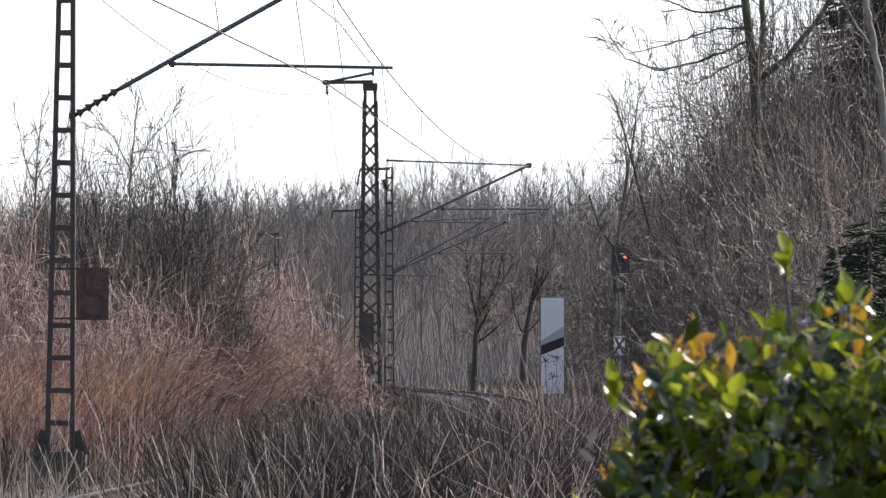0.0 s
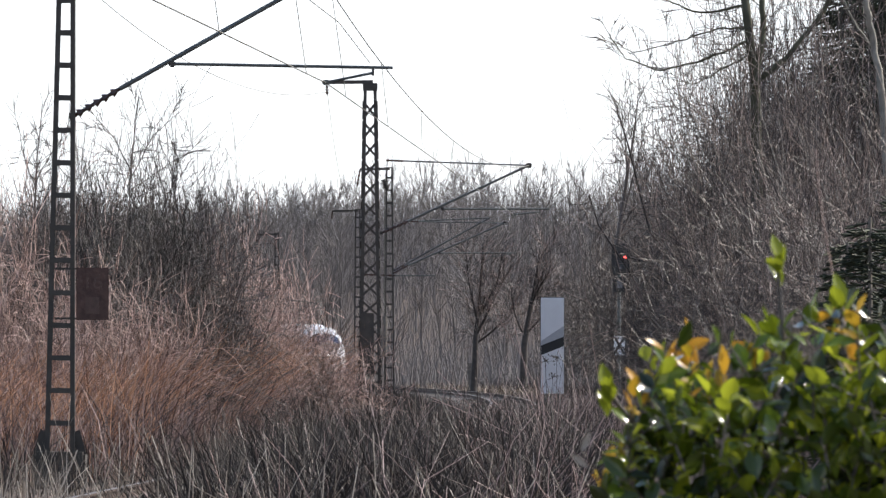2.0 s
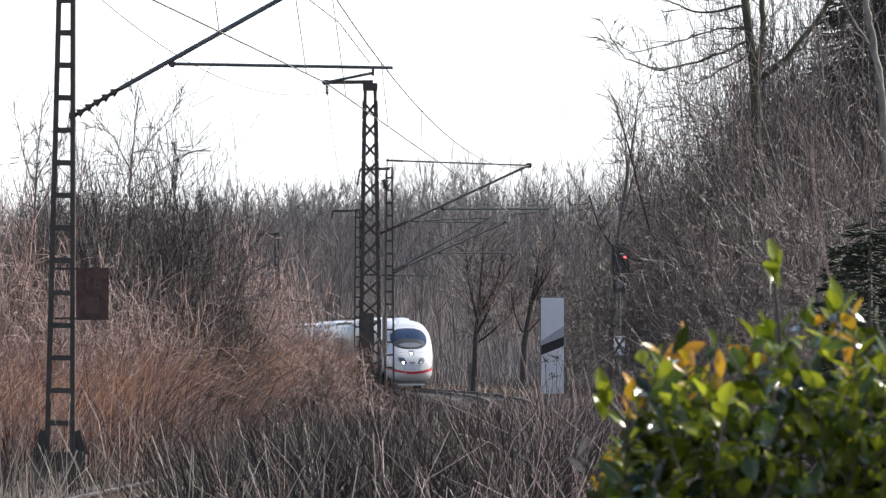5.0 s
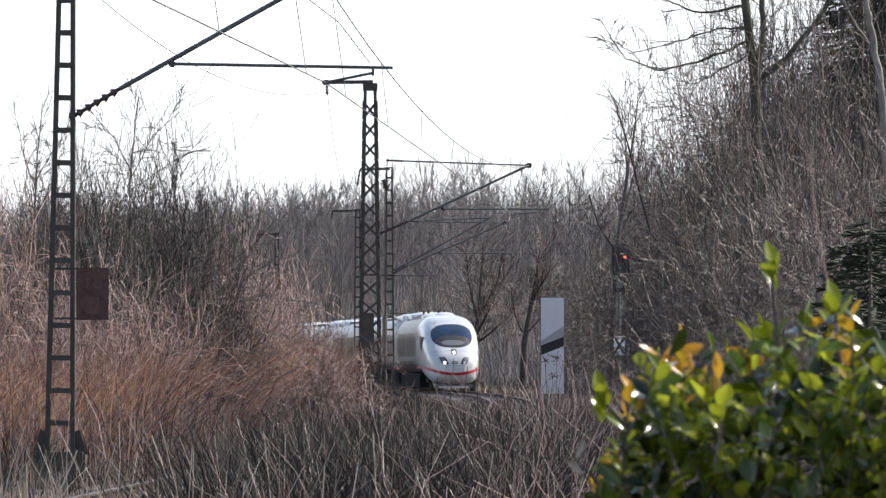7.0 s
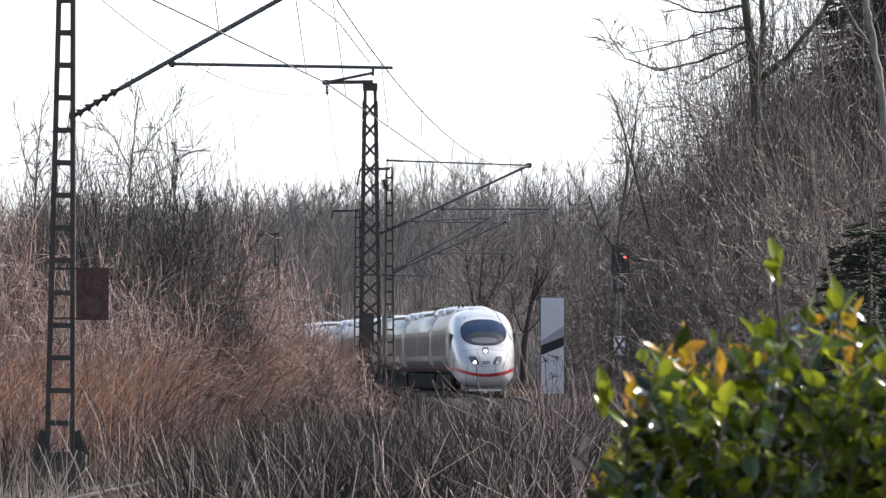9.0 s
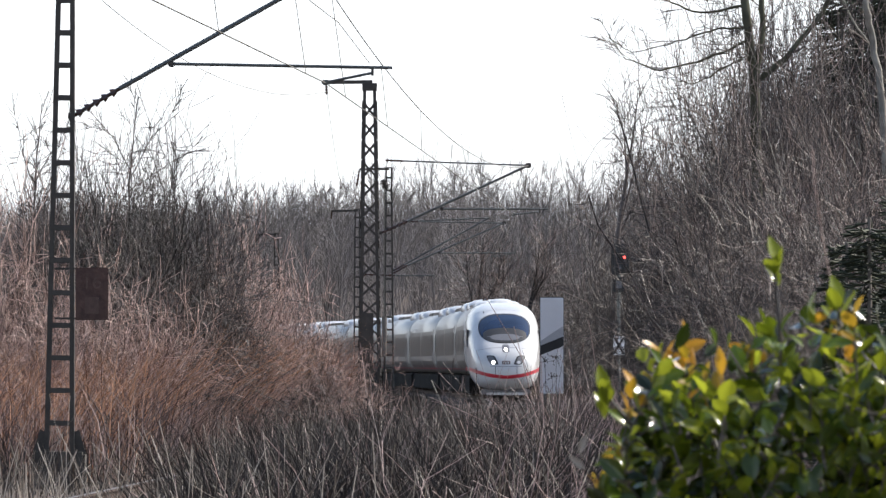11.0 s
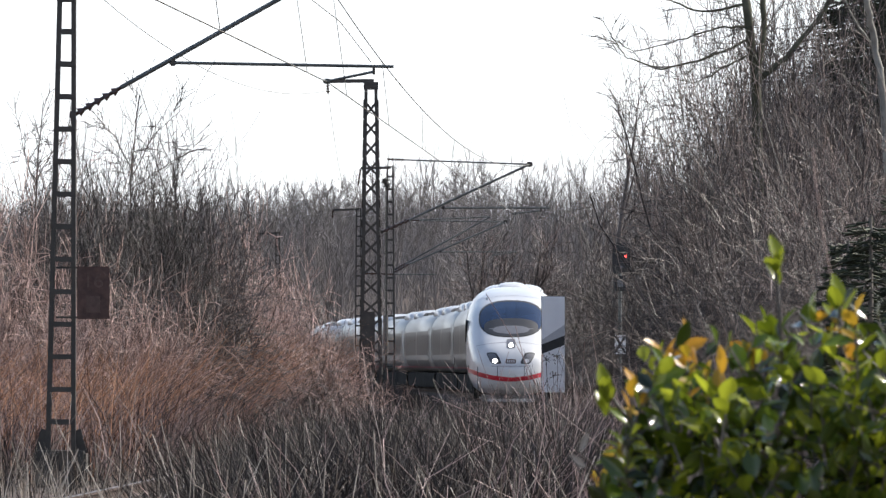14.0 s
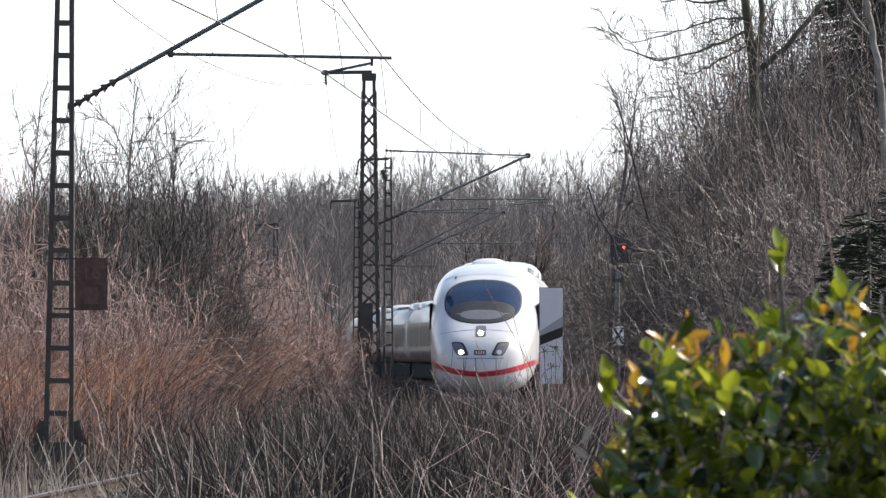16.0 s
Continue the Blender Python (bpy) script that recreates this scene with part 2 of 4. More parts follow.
    me.polygons.foreach_set("loop_total", np.tile([4, 3], n).astype(np.int32))
    me.materials.append(material)
    me.update(calc_edges=True)
    ob = new(name, me)
    if parent:
        ob.parent = parent
    return ob


def twig(rng, out, p, d, length, r, depth, kids, spread, droop=0.0, steps=4, ratio=0.6, thin=0.004, wander=0.22):
    """One limb, bent step by step, and the limbs that leave it."""
    p, d = np.array(p, float), np.array(d, float)
    d /= np.linalg.norm(d)
    step = length / steps
    bend, leaving = rng.normal(0, wander * 0.28, 3), []
    for i in range(steps):
        d = d + bend + rng.normal(0, wander * 0.22, 3) + np.array([0, 0, droop])
        d /= np.linalg.norm(d)
        q = p + d * step
        ra, rb = max(thin, r * (1 - 0.75 * i / steps)), max(thin, r * (1 - 0.75 * (i + 1) / steps))
        out.append((*p, *q, ra, rb))
        if depth > 0 and i > 0:
            leaving += [(p + (q - p) * rng.uniform(0, 1), d, ra) for _ in range(kids)]
        p = q
    for place, way, ra in leaving:
        side = rng.normal(0, 1, 3)
        side -= side.dot(way) * way
        e = way + side / np.linalg.norm(side) * spread * rng.uniform(0.6, 1.25)
        e[2] = max(e[2], -0.12)
        twig(rng, out, place, e, length * ratio * rng.uniform(0.6, 1.2), ra * 0.6, depth - 1, kids, spread, droop, max(2, steps - 2), ratio, thin, wander * 1.1)


def bare_tree(seed, height, trunk_r, depth=3, kids=3, spread=0.55, thin=0.012, first=0.3, lean=(0, 0), ratio=0.55, limb=(0.22, 0.38)):
    """The trunk's and the crown's segments of a leafless tree on the origin."""
    rng = np.random.default_rng(seed)
    trunk, crown = [], []
    p, d, n = np.zeros(3), np.array([lean[0], lean[1], 1.0]), 9
    d /= np.linalg.norm(d)
    for i in range(n):
        q = p + d * height * 0.85 / n
        r0, r1 = trunk_r * (1 - 0.85 * i / n), trunk_r * (1 - 0.85 * (i + 1) / n)
        trunk.append((*p, *q, max(thin, r0), max(thin, r1)))
        if i / n >= first:
            for _ in range(kids):
                e = d * 0.7 + rng.normal(0, spread, 3)
                e[2] = abs(e[2]) * 0.7 + 0.25
                e /= np.linalg.norm(e)
                twig(rng, crown, p + (q - p) * rng.uniform(), e, height * rng.uniform(*limb) * (1.1 - 0.5 * i / n), r0 * 0.5,
                     depth - 1, kids - 1, spread * 0.8, 0.03, 4, ratio, thin)
        p, d = q, d + rng.normal(0, 0.07, 3)
        d /= np.linalg.norm(d)
    return trunk, crown


def bare_bush(seed, height, width, stems, depth=2, kids=2, thin=0.006, r=0.02, wander=0.3, groups=8, push=(0, 0), twist=1.5):
    """A leafless bush on the origin: the segments of its stems, in groups; brought to its height and width."""
    rng = np.random.default_rng(seed)
    out, owner = [], []
    for k in range(stems):
        az, ro = rng.uniform(0, 2 * math.pi), 0.32 * width * math.sqrt(rng.uniform())
        root = (ro * math.cos(az), ro * math.sin(az), 0.0)
        tilt = rng.uniform(0.0, 1.0)
        d = np.array([math.cos(az) * tilt + push[0], math.sin(az) * tilt + push[1], 1.0])
        n = len(out)
        twig(rng, out, root, d / np.linalg.norm(d), height * rng.uniform(0.45, 1.0), r * rng.uniform(0.6, 1.2), depth, kids, twist, 0.0, 5, 0.5, thin, wander)
        owner += [k % groups] * (len(out) - n)
    s, owner = np.array(out), np.array(owner)
    top = np.percentile(s[:, 5], 98)
    half = np.percentile(np.hypot(s[:, 3], s[:, 4]), 97)
    for o in (0, 3):
        s[:, o:o + 2] *= min(1.25, max(0.6, width / 2 / half))
        s[:, o + 2] *= height / top
    s[:, [2, 5]] = np.maximum(s[:, [2, 5]], -0.1)
    return [s[owner == g] for g in range(groups)]


# ---- the line of the track ----


def track_x(y):
    """The track's centre: an arc far off, that runs out into a straight towards the camera."""
    return 2.5 - (y - 210) ** 2 / 2580 if y > 150 else 1.105 + (y - 150) * 0.0465


PATH_Y = np.arange(-200, 700, 1.0)
PATH_X = np.array([track_x(y) for y in PATH_Y])
PATH_S = np.concatenate([[0], np.cumsum(np.hypot(np.diff(PATH_X), np.diff(PATH_Y)))])


def on_path(s):
    return float(np.interp(s, PATH_S, PATH_X)), float(np.interp(s, PATH_S, PATH_Y))


def ground_z(x, y):
    """Height of the ground: level by the railway, uneven away from it."""
    off = abs(x - track_x(min(y, 500)))
    z = -0.45 if off < 3 else -0.45 - 0.1 * min(1, (off - 3) / 4)
    if y > 450:
        z += 17.0 * min(1, (y - 440) / 180) ** 1.15 * (1 + 0.12 * noise.noise(Vector((x * 0.045, y * 0.02, 3))))
    return z + 0.12 * noise.noise(Vector((x * 0.15, y * 0.08, 0))) * min(1, off / 4)


def at(px, py, d):
    """A place d metres off, from its bearing and height in ten-thousandths."""
    return Vector(((px - 784) * d / 10000, d, CAM_Z + (643 - py) * d / 10000))


# ---- ground, track ----
def build_ground():
    xs = [-2500, -800, -300, -120, -60] + list(np.arange(-40, 41, 2.0)) + [60, 120, 300, 800, 2500]
    ys = [-300, -60, -20] + list(np.arange(0, 640, 4.0)) + [660, 800, 1000, 1500, 3000, 4500]
    v = [(x, y, ground_z(x, y)) for y in ys for x in xs]
    n = len(xs)
    f = [(j * n + i, j * n + i + 1, (j + 1) * n + i + 1, (j + 1) * n + i) for j in range(len(ys) - 1) for i in range(n - 1)]
    tagged(add_mesh("ground", v, f, M_GROUND, smooth=True), "brown winter soil under dead grass", "ground", kind="structure")


def sweep(name, profile, y0, y1, step, material, parent=None, label=""):
    """A profile of (offset, z) points swept along the track."""
    v, f, ys, k = [], [], np.arange(y0, y1 + 0.1, step), len(profile)
    for y in ys:
        for o, z in profile:
            v.append((track_x(y) + o, y, z))
    for j in range(len(ys) - 1):
        for i in range(k - 1):
            f.append((j * k + i, j * k + i + 1, (j + 1) * k + i + 1, (j + 1) * k + i))
    return add_mesh(name, v, f, material, parent, label)


def build_track():
    t = thing("railway_track", "single railway track on grey ballast with rusty rails", "railway track", kind="structure")
    sweep("ballast_bed", [(-2.9, -0.75), (-1.7, -0.2), (-1.3, -0.17), (1.3, -0.17), (1.7, -0.2), (2.9, -0.75)], 12, 480, 3, M_BALLAST, t)
    for s in (-0.755, 0.755):
        r = sweep("rail", [(s - 0.07, -0.17), (s - 0.06, -0.15), (s - 0.012, -0.13), (s - 0.012, -0.04), (s - 0.036, -0.03),
                           (s - 0.036, -0.004), (s + 0.036, -0.004), (s + 0.036, -0.03), (s + 0.012, -0.04), (s + 0.012, -0.13),
                           (s + 0.06, -0.15), (s + 0.07, -0.17)], 12, 480, 3, M_RUST, t)
        sweep("running_surface", [(s - 0.034, -0.003), (s - 0.028, 0), (s + 0.028, 0), (s + 0.034, -0.003)], 12, 480, 3, M_RAILHEAD, r)
    bm = box_bm((2.6, 0.26, 0.18), (0, 0, 0), 0.02)
    me = bpy.data.meshes.new("sleeper")
    bm.to_mesh(me)
    bm.free()
    me.materials.append(M_CONCRETE)
    y = 60.0
    for i in range(230):
        o = new("sleeper", me)
        o.parent = t
        o.matrix_basis = pose(track_x(y), y, -0.235)
        y += 0.62
    # stones on the bed
    rng = np.random.default_rng(4)
    n = 4500
    ys = rng.uniform(60, 240, n)
    offs = rng.uniform(-2.3, 2.3, n)
    sg = []
    for yy, o in zip(ys, offs):
        z = -0.17 if abs(o) < 1.4 else -0.17 - (abs(o) - 1.4) * 0.36
        x = track_x(yy) + o
        a, b = rng.normal(0, 0.03, 3), rng.uniform(0.015, 0.035)
        sg.append((x - a[0], yy - a[1], z - 0.02, x + a[0], yy + a[1], z + 0.025, b * 1.3, b))
    st = segment_mesh("stones", sg, M_BALLAST, t, 4)
    tagged(st, kind="stuff")


# ---- overhead line ----
def ladder_mast(m, height, w0, w1, rung, depth=0.16, label=""):
    """A flat mast: two channel legs and batten plates, on a concrete foot."""
    t = thing("catenary_mast", label or "dark steel ladder-type catenary mast on a concrete foot", "catenary mast", "catenary masts", at=m)
    part("foundation", box_bm((w0 + 0.35, depth + 0.4, 1.0), (0, 0, -0.3), 0.04), M_DARKCONC, t, "dark concrete foundation")
    for s in (-1, 1):
        h = depth / 2
        prof = [(0.007, -h), (0.007, h), (-0.06, h), (-0.06, h - 0.014), (-0.007, h - 0.014), (-0.007, 0.014 - h), (-0.06, 0.014 - h), (-0.06, -h)]
        part("leg", profile_bm(prof, s, (s * w0 / 2, 0, 0.15), (s * w1 / 2, 0, height)), M_STEEL, t)
        part("foot_gusset", merged(bar_bm((s * (w0 / 2 + 0.1), 0, 0.15), (s * w0 / 2, 0, 0.5), 0.02, depth)), M_STEEL, t)
    z = 0.62
    while z < height - 0.1:
        w = w0 + (w1 - w0) * z / height
        for e in (-1, 1):
            part("batten_plate", box_bm((w, 0.012, 0.075), (0, e * (depth / 2 + 0.014), z)), M_STEEL, t)
        z += rung
    part("head_plate", box_bm((w1 + 0.04, depth + 0.06, 0.04), (0, 0, height + 0.02)), M_STEEL, t)
    a, b = (-w0 / 2, -depth / 2, 0.2), (w0 / 2, -depth / 2, 0.55)
    part("foot_brace", bar_bm(a, b, 0.05, 0.012), M_STEEL, t)
    return t


def lattice_mast(m, height, w0, w1):
    t = thing("catenary_mast", "dark steel lattice catenary mast with crossed bracing", "catenary mast", "catenary masts", at=m)
    part("foundation", box_bm((w0 + 0.4, w0 + 0.4, 1.0), (0, 0, -0.35), 0.04), M_DARKCONC, t, "dark concrete foundation")
    wd = lambda z: (w0 + (w1 - w0) * z / height) / 2
    for sx in (-1, 1):
        for sy in (-1, 1):
            prof = [(0, 0), (0, -0.085 * sy), (-0.014, -0.085 * sy), (-0.014, -0.014 * sy), (-0.085, -0.014 * sy), (-0.085, 0)]
            part("leg", profile_bm(prof, sx, (sx * wd(0), sy * wd(0), 0.1), (sx * wd(height), sy * wd(height), height)), M_STEEL, t)
    n = 16
    for i in range(n):
        za, zb = 0.35 + (height - 0.75) * i / n, 0.35 + (height - 0.75) * (i + 0.86) / n
        a, b = wd(za), wd(zb)
        for e in (-1, 1):
            for s in (-1, 1):
                part("brace", bar_bm((-s * a, e * a, za), (s * b, e * b, zb), 0.055, 0.055), M_STEEL, t)
                part("brace", bar_bm((e * a, -s * a, za), (e * b, s * b, zb), 0.055, 0.055), M_STEEL, t)
    h = wd(height)
    part("head_plate", box_bm((2 * h + 0.05, 2 * h + 0.05, 0.2), (0, 0, height - 0.07), 0.01), M_STEEL, t)
    part("number_panel", box_bm((0.34, 0.02, 1.75), (-0.06, -wd(3) - 0.02, 2.3)), M_STEEL, t, "dark cable cover plate")
    part("step_ring", box_bm((2 * wd(1.0) + 0.12, 2 * wd(1.0) + 0.12, 0.05), (0, 0, 1.0)), M_STEEL, t)
    return t


def cantilever(d, foot, ins, end, tie=None, reg=None, steady=None, drop=None):
    """Bracket arm of the overhead line: points given by bearing and height at the distance d."""
    P = lambda q: at(q[0], q[1], d)
    t = thing("cantilever_arm", "tubular cantilever arm with ribbed brown insulators", "cantilever arm", "cantilever arms")
    part("stay_insulator", insulator_bm(P(foot), P(ins)), M_INSUL, t, "ribbed brown insulator")
    part("stay_tube", rod_bm(P(ins), P(end), 0.035), M_GALV, t)
    part("hinge", rod_bm(P(foot) + Vector((-0.08, 0, 0)), P(foot), 0.05), M_STEEL, t)
    if tie:
        a, b = P(tie[0]), P(tie[1])
        part("top_insulator", insulator_bm(a, a.lerp(b, 0.13), 0.05), M_INSUL, t, "ribbed brown insulator")
        part("top_tie", rod_bm(a.lerp(b, 0.12), b, 0.022), M_GALV, t)
        part("end_fitting", box_bm((0.16, 0.06, 0.14), b, 0.02), M_STEEL, t)
    if reg:
        part("registration_tube", rod_bm(P(reg[0]), P(reg[1]), 0.024), M_GALV, t)
        part("clamp", box_bm((0.1, 0.06, 0.1), P(reg[0]), 0.02), M_STEEL, t)
    if drop:
        part("drop_bracket", rod_bm(P(drop[0]), P(drop[1]), 0.02), M_STEEL, t)
    if steady:
        part("steady_arm", merged(rod_bm(P(steady[0]), P(steady[1]), 0.02), box_bm((0.12, 0.06, 0.08), P(steady[1]), 0.02)), M_GALV, t)
    return t


def wire(name, points, r, label, sag=0.0, n=24, sides=5):
    """A wire from point to point, each span sagging, as one tube."""
    pts = [Vector(points[0])]
    for a, b in zip(points[:-1], points[1:]):
        for i in range(1, n + 1):
            p = Vector(a).lerp(Vector(b), i / n)
            p.z -= 4 * sag * i / n * (1 - i / n)
            pts.append(p)
    v, f = [], []
    for p in pts:
        v += [(p.x + r * math.cos(2 * math.pi * k / sides), p.y, p.z + r * math.sin(2 * math.pi * k / sides)) for k in range(sides)]
    for j in range(len(pts) - 1):
        f += [(j * sides + k, j * sides + (k + 1) % sides, (j + 1) * sides + (k + 1) % sides, (j + 1) * sides + k) for k in range(sides)]
    return tagged(add_mesh(name, v, f, M_WIRE), label, "overhead wire", "overhead wires")


def feeder_bracket(d, a, b, drop):
    P = lambda q: at(q[0], q[1], d)
    t = thing("feeder_bracket", "steel bracket holding the feeder cable on a mast top", "bracket", "feeder brackets")
    part("bracket_beam", bar_bm(P(a), P(b), 0.08, 0.1), M_STEEL, t)
    part("hanging_insulator", insulator_bm(P(a), P(drop), 0.06, 4), M_INSUL, t, "ribbed brown insulator")
    return t


def build_overhead():
    m1 = at(106, 643, 83)
    ladder_mast(pose(m1.x, 83, -0.1, 0, 0.7, 0), 9.2, 0.43, 0.2, 0.478)
    b = thing("kilometre_board", "rusted brown kilometre board bolted beside a mast", "sign", at=pose(0, 0, 0))
    c = at(163.5, 520.5, 82.88)
    part("plate", box_bm((0.475, 0.02, 0.77), c, 0.006), M_BOARDRUST, b)
    for z in (0.37, -0.36):
        part("bracket", box_bm((0.5, 0.03, 0.03), (c.x - 0.3, c.y + 0.02, c.z + z)), M_STEEL, b)
    text(b, "16", 0.3, (c.x, c.y - 0.013, c.z + 0.17), M_FADED)
    bar = box_bm((0.2, 0.004, 0.24), (c.x, c.y - 0.013, c.z - 0.17), 0.0)
    part("faded_digit", bar, M_FADED, b, "faded digit")
    cantilever(83, (131, 205), (212, 157), (528, -20), ((125, -60), (530, -20)), ((304, 113), (695, 120)), ((660, 129), (577, 146)), ((660, 120), (660, 134)))
    lattice_mast(pose(-2.0, 155, -0.4), 9.45, 0.64, 0.35)
    cantilever(155, (677, 412), (722, 392), (936, 293), ((683, 284), (936, 293)), ((783, 370), (972, 370)), ((956, 375), (909, 380)), ((956, 369), (956, 377)))
    feeder_bracket(155, (578, 146), (660, 145), (579, 168))
    for d, px, py, w0, w1 in ((223, 689, 298, 0.42, 0.26), (284, 633, 372, 0.4, 0.26), (335, 490, 414, 0.4, 0.26)):
        q = at(px, py, d)
        ladder_mast(pose(q.x, d, -0.4), q.z + 0.4, w0, w1, 0.5)
    cantilever(223, (697, 484), (722, 470), (893, 395), ((720, 392), (893, 395)), ((778, 448), (914, 448)), ((905, 450), (872, 454)))
    cantilever(226, (700, 478), (716, 469), (866, 386), None, ((716, 392), (866, 386)), None)
    cantilever(284, (640, 486), (700, 488), (770, 488), None, None, None)
    feeder_bracket(223, (637, 300), (690, 299), (632, 330))
    feeder_bracket(284, (588, 374), (634, 373), (587, 388))
    feeder_bracket(335, (454, 416), (490, 415), (453, 428))
    w = thing("tension_weights", "stack of tensioning weights hanging beside a mast", "tension weights")
    part("weight_stack", rod_bm(at(681, 560, 222.8), at(681, 632, 222.8), 0.1, None, 12), M_CONCRETE, w)
    part("weight_rope", rod_bm(at(681, 330, 222.8), at(681, 560, 222.8), 0.02), M_WIRE, w)
    part("guide_rod", rod_bm(at(683, 322, 222.9), at(683, 685, 222.9), 0.02), M_STEEL, w)
    part("tension_wheel", insulator_bm(at(678, 318, 222.8), at(686, 335, 222.8), 0.2, 2), M_STEEL, w)
    # contact wire, messenger wire, droppers, feeder
    c0, c1, c2, c3, c4 = Vector((-7.3, 15, 5.5)), at(577, 147, 83), at(909, 380, 155), at(872, 455, 223), Vector((0.6, 284, 5.5))
    wire("contact_wire", [c0, c1, c2, c3, c4], 0.01, "thin grooved contact wire over the track", 0.0)
    k0, k1, k2, k3, k4 = Vector((-7.0, 15, 7.0)), at(545, -80, 83), at(936, 293, 155), at(893, 395, 223), Vector((0.6, 284, 6.9))
    wire("messenger_wire", [k0, k1, k2, k3, k4], 0.01, "sagging messenger wire above the contact wire", 1.0)
    for (ca, cb), (ka, kb) in (((c0, c1), (k0, k1)), ((c1, c2), (k1, k2)), ((c2, c3), (k2, k3))):
        for u in (0.06, 0.21, 0.36, 0.51, 0.66, 0.81, 0.96):
            p, q = ca.lerp(cb, u), ka.lerp(kb, u)
            q.z -= 4 * u * (1 - u)
            tagged(segment_mesh("dropper", [(*p, *q, 0.006, 0.006)], M_WIRE, None, 4), "thin dropper between the overhead wires", "dropper", "droppers")
    f0, f1, f2, f3, f4, f5 = Vector((-10, 15, 10)), Vector((-8.25, 83, 10.25)), at(579, 162, 155), at(632, 330, 223), at(587, 388, 284), at(453, 428, 335)
    wire("feeder_cable", [f0, f1, f2, f3, f4, f5], 0.0085, "sagging feeder cable from mast to mast", 1.6)
    wire("stitch_wire", [at(500, -60, 78), at(548, 0, 83), at(600, 40, 90), at(655, 112, 98)], 0.008, "thin stitch wire under the messenger wire", 0.0, 4)


def text(parent, words, size, place, material, name="lettering"):
    cu = bpy.data.curves.new(name, "FONT")
    cu.body, cu.size, cu.align_x, cu.align_y, cu.extrude = words, size, "CENTER", "CENTER", 0.002
    ob = new(name, cu)
    dg = bpy.context.evaluated_depsgraph_get()
    me = bpy.data.meshes.new_from_object(ob.evaluated_get(dg))
    bpy.data.objects.remove(ob)
    me.materials.clear()
    me.materials.append(material)
    o = new(name, me)
    o.parent = parent
    o.matrix_basis = pose(*place, 90, 0, 0)
    return o


# ---- signs and signal ----
def build_signs():
    d = 125.0
    c = at(977.5, 612, d)
    s = thing("distance_board", "tall white railway distance board with one black diagonal stripe", "sign")
    w, h = 0.51, 2.12
    part("board", box_bm((w, 0.03, h), c, 0.006), M_WHITEBOARD, s)
    part("edge_frame", merged(box_bm((w + 0.03, 0.02, 0.02), (c.x, c.y + 0.012, c.z + h / 2)), box_bm((0.02, 0.02, h), (c.x + w / 2, c.y + 0.012, c.z)),
                              box_bm((0.02, 0.02, h), (c.x - w / 2, c.y + 0.012, c.z))), M_BLACK, s)

    def stripe(name, pl, pr, wl, wr, material):
        z = lambda py: CAM_Z + (643 - py) * d / 10000
        y = c.y - 0.019
        v = [(c.x - w / 2 + 0.003, y, z(pl + wl)), (c.x + w / 2 - 0.003, y, z(pr + wr)), (c.x + w / 2 - 0.003, y, z(pr)), (c.x - w / 2 + 0.003, y, z(pl))]
        v += [(a, b + 0.003, e) for a, b, e in v]
        add_mesh(name, v, [(0, 1, 2, 3), (7, 6, 5, 4), (0, 4, 5, 1), (1, 5, 6, 2), (2, 6, 7, 3), (3, 7, 4, 0)], material, s)
    stripe("black_stripe", 612, 596, 17, 17, M_BLACK)
    stripe("faded_stripe", 604, 577, 8, 19, M_GREYBAND)
    for dx in (-0.15, 0.15):
        part("post", rod_bm((c.x + dx, c.y + 0.05, -0.7), (c.x + dx, c.y + 0.05, c.z + 0.8), 0.03), M_GALV, s)
    # light signal
    d = 228.0
    g = thing("light_signal", "black railway light signal on a post showing red", "signal")
    q = at(1098, 459, d)
    part("screen", box_bm((0.72, 0.12, 1.24), q, 0.05), M_BLACK, g)
    for px, py, on in ((1106, 456, 1), (1092, 452, 0), (1098, 475, 0)):
        p = at(px, py, d)
        hood = part("hood", rod_bm((p.x, d - 0.22, p.z), (p.x, d - 0.05, p.z), 0.11, 0.11, 14), M_BLACK, g)
        part("lens", rod_bm((p.x, d - 0.235, p.z), (p.x, d - 0.222, p.z), 0.06, 0.06, 14), M_REDLIGHT if on else M_GREYPLASTIC, hood, "glowing red lens" if on else "")
    q2 = at(1096, 504, d)
    part("lower_screen", box_bm((0.46, 0.14, 0.62), q2, 0.04), M_BLACK, g)
    part("lower_glass", box_bm((0.24, 0.03, 0.3), (q2.x, d - 0.085, q2.z), 0.01), M_GREYPLASTIC, g)
    part("post", rod_bm((q2.x, d + 0.12, -0.8), (q2.x, d + 0.12, q.z + 0.3), 0.07), M_GALV, g)
    n = thing("marker_board", "white board with two black angles, on the signal post", "sign")
    e = at(1096, 612, d - 0.1)
    part("board", box_bm((0.5, 0.02, 0.76), e, 0.005), M_WHITEBOARD, n)
    for s1 in (-1, 1):
        a, b = (e.x - 0.2, e.z + s1 * 0.34), (e.x + 0.2, e.z - s1 * 0.34)
        add_mesh("black_angle", [(a[0] - 0.05, e.y - 0.018, a[1]), (a[0] + 0.05, e.y - 0.018, a[1]), (b[0] + 0.05, e.y - 0.018, b[1]), (b[0] - 0.05, e.y - 0.018, b[1])],
                 [(0, 1, 2, 3)], M_BLACK, n)
        part("black_edge", box_bm((0.03, 0.012, 0.76), (e.x + s1 * 0.24, e.y - 0.016, e.z)), M_BLACK, n)
    part("post", rod_bm((e.x, e.y + 0.06, -0.8), (e.x, e.y + 0.06, e.z + 0.3), 0.03), M_GALV, n)
    k = thing("marker_post", "short pale concrete marker post beside the track", "marker post")
    p = at(834, 655, 310)
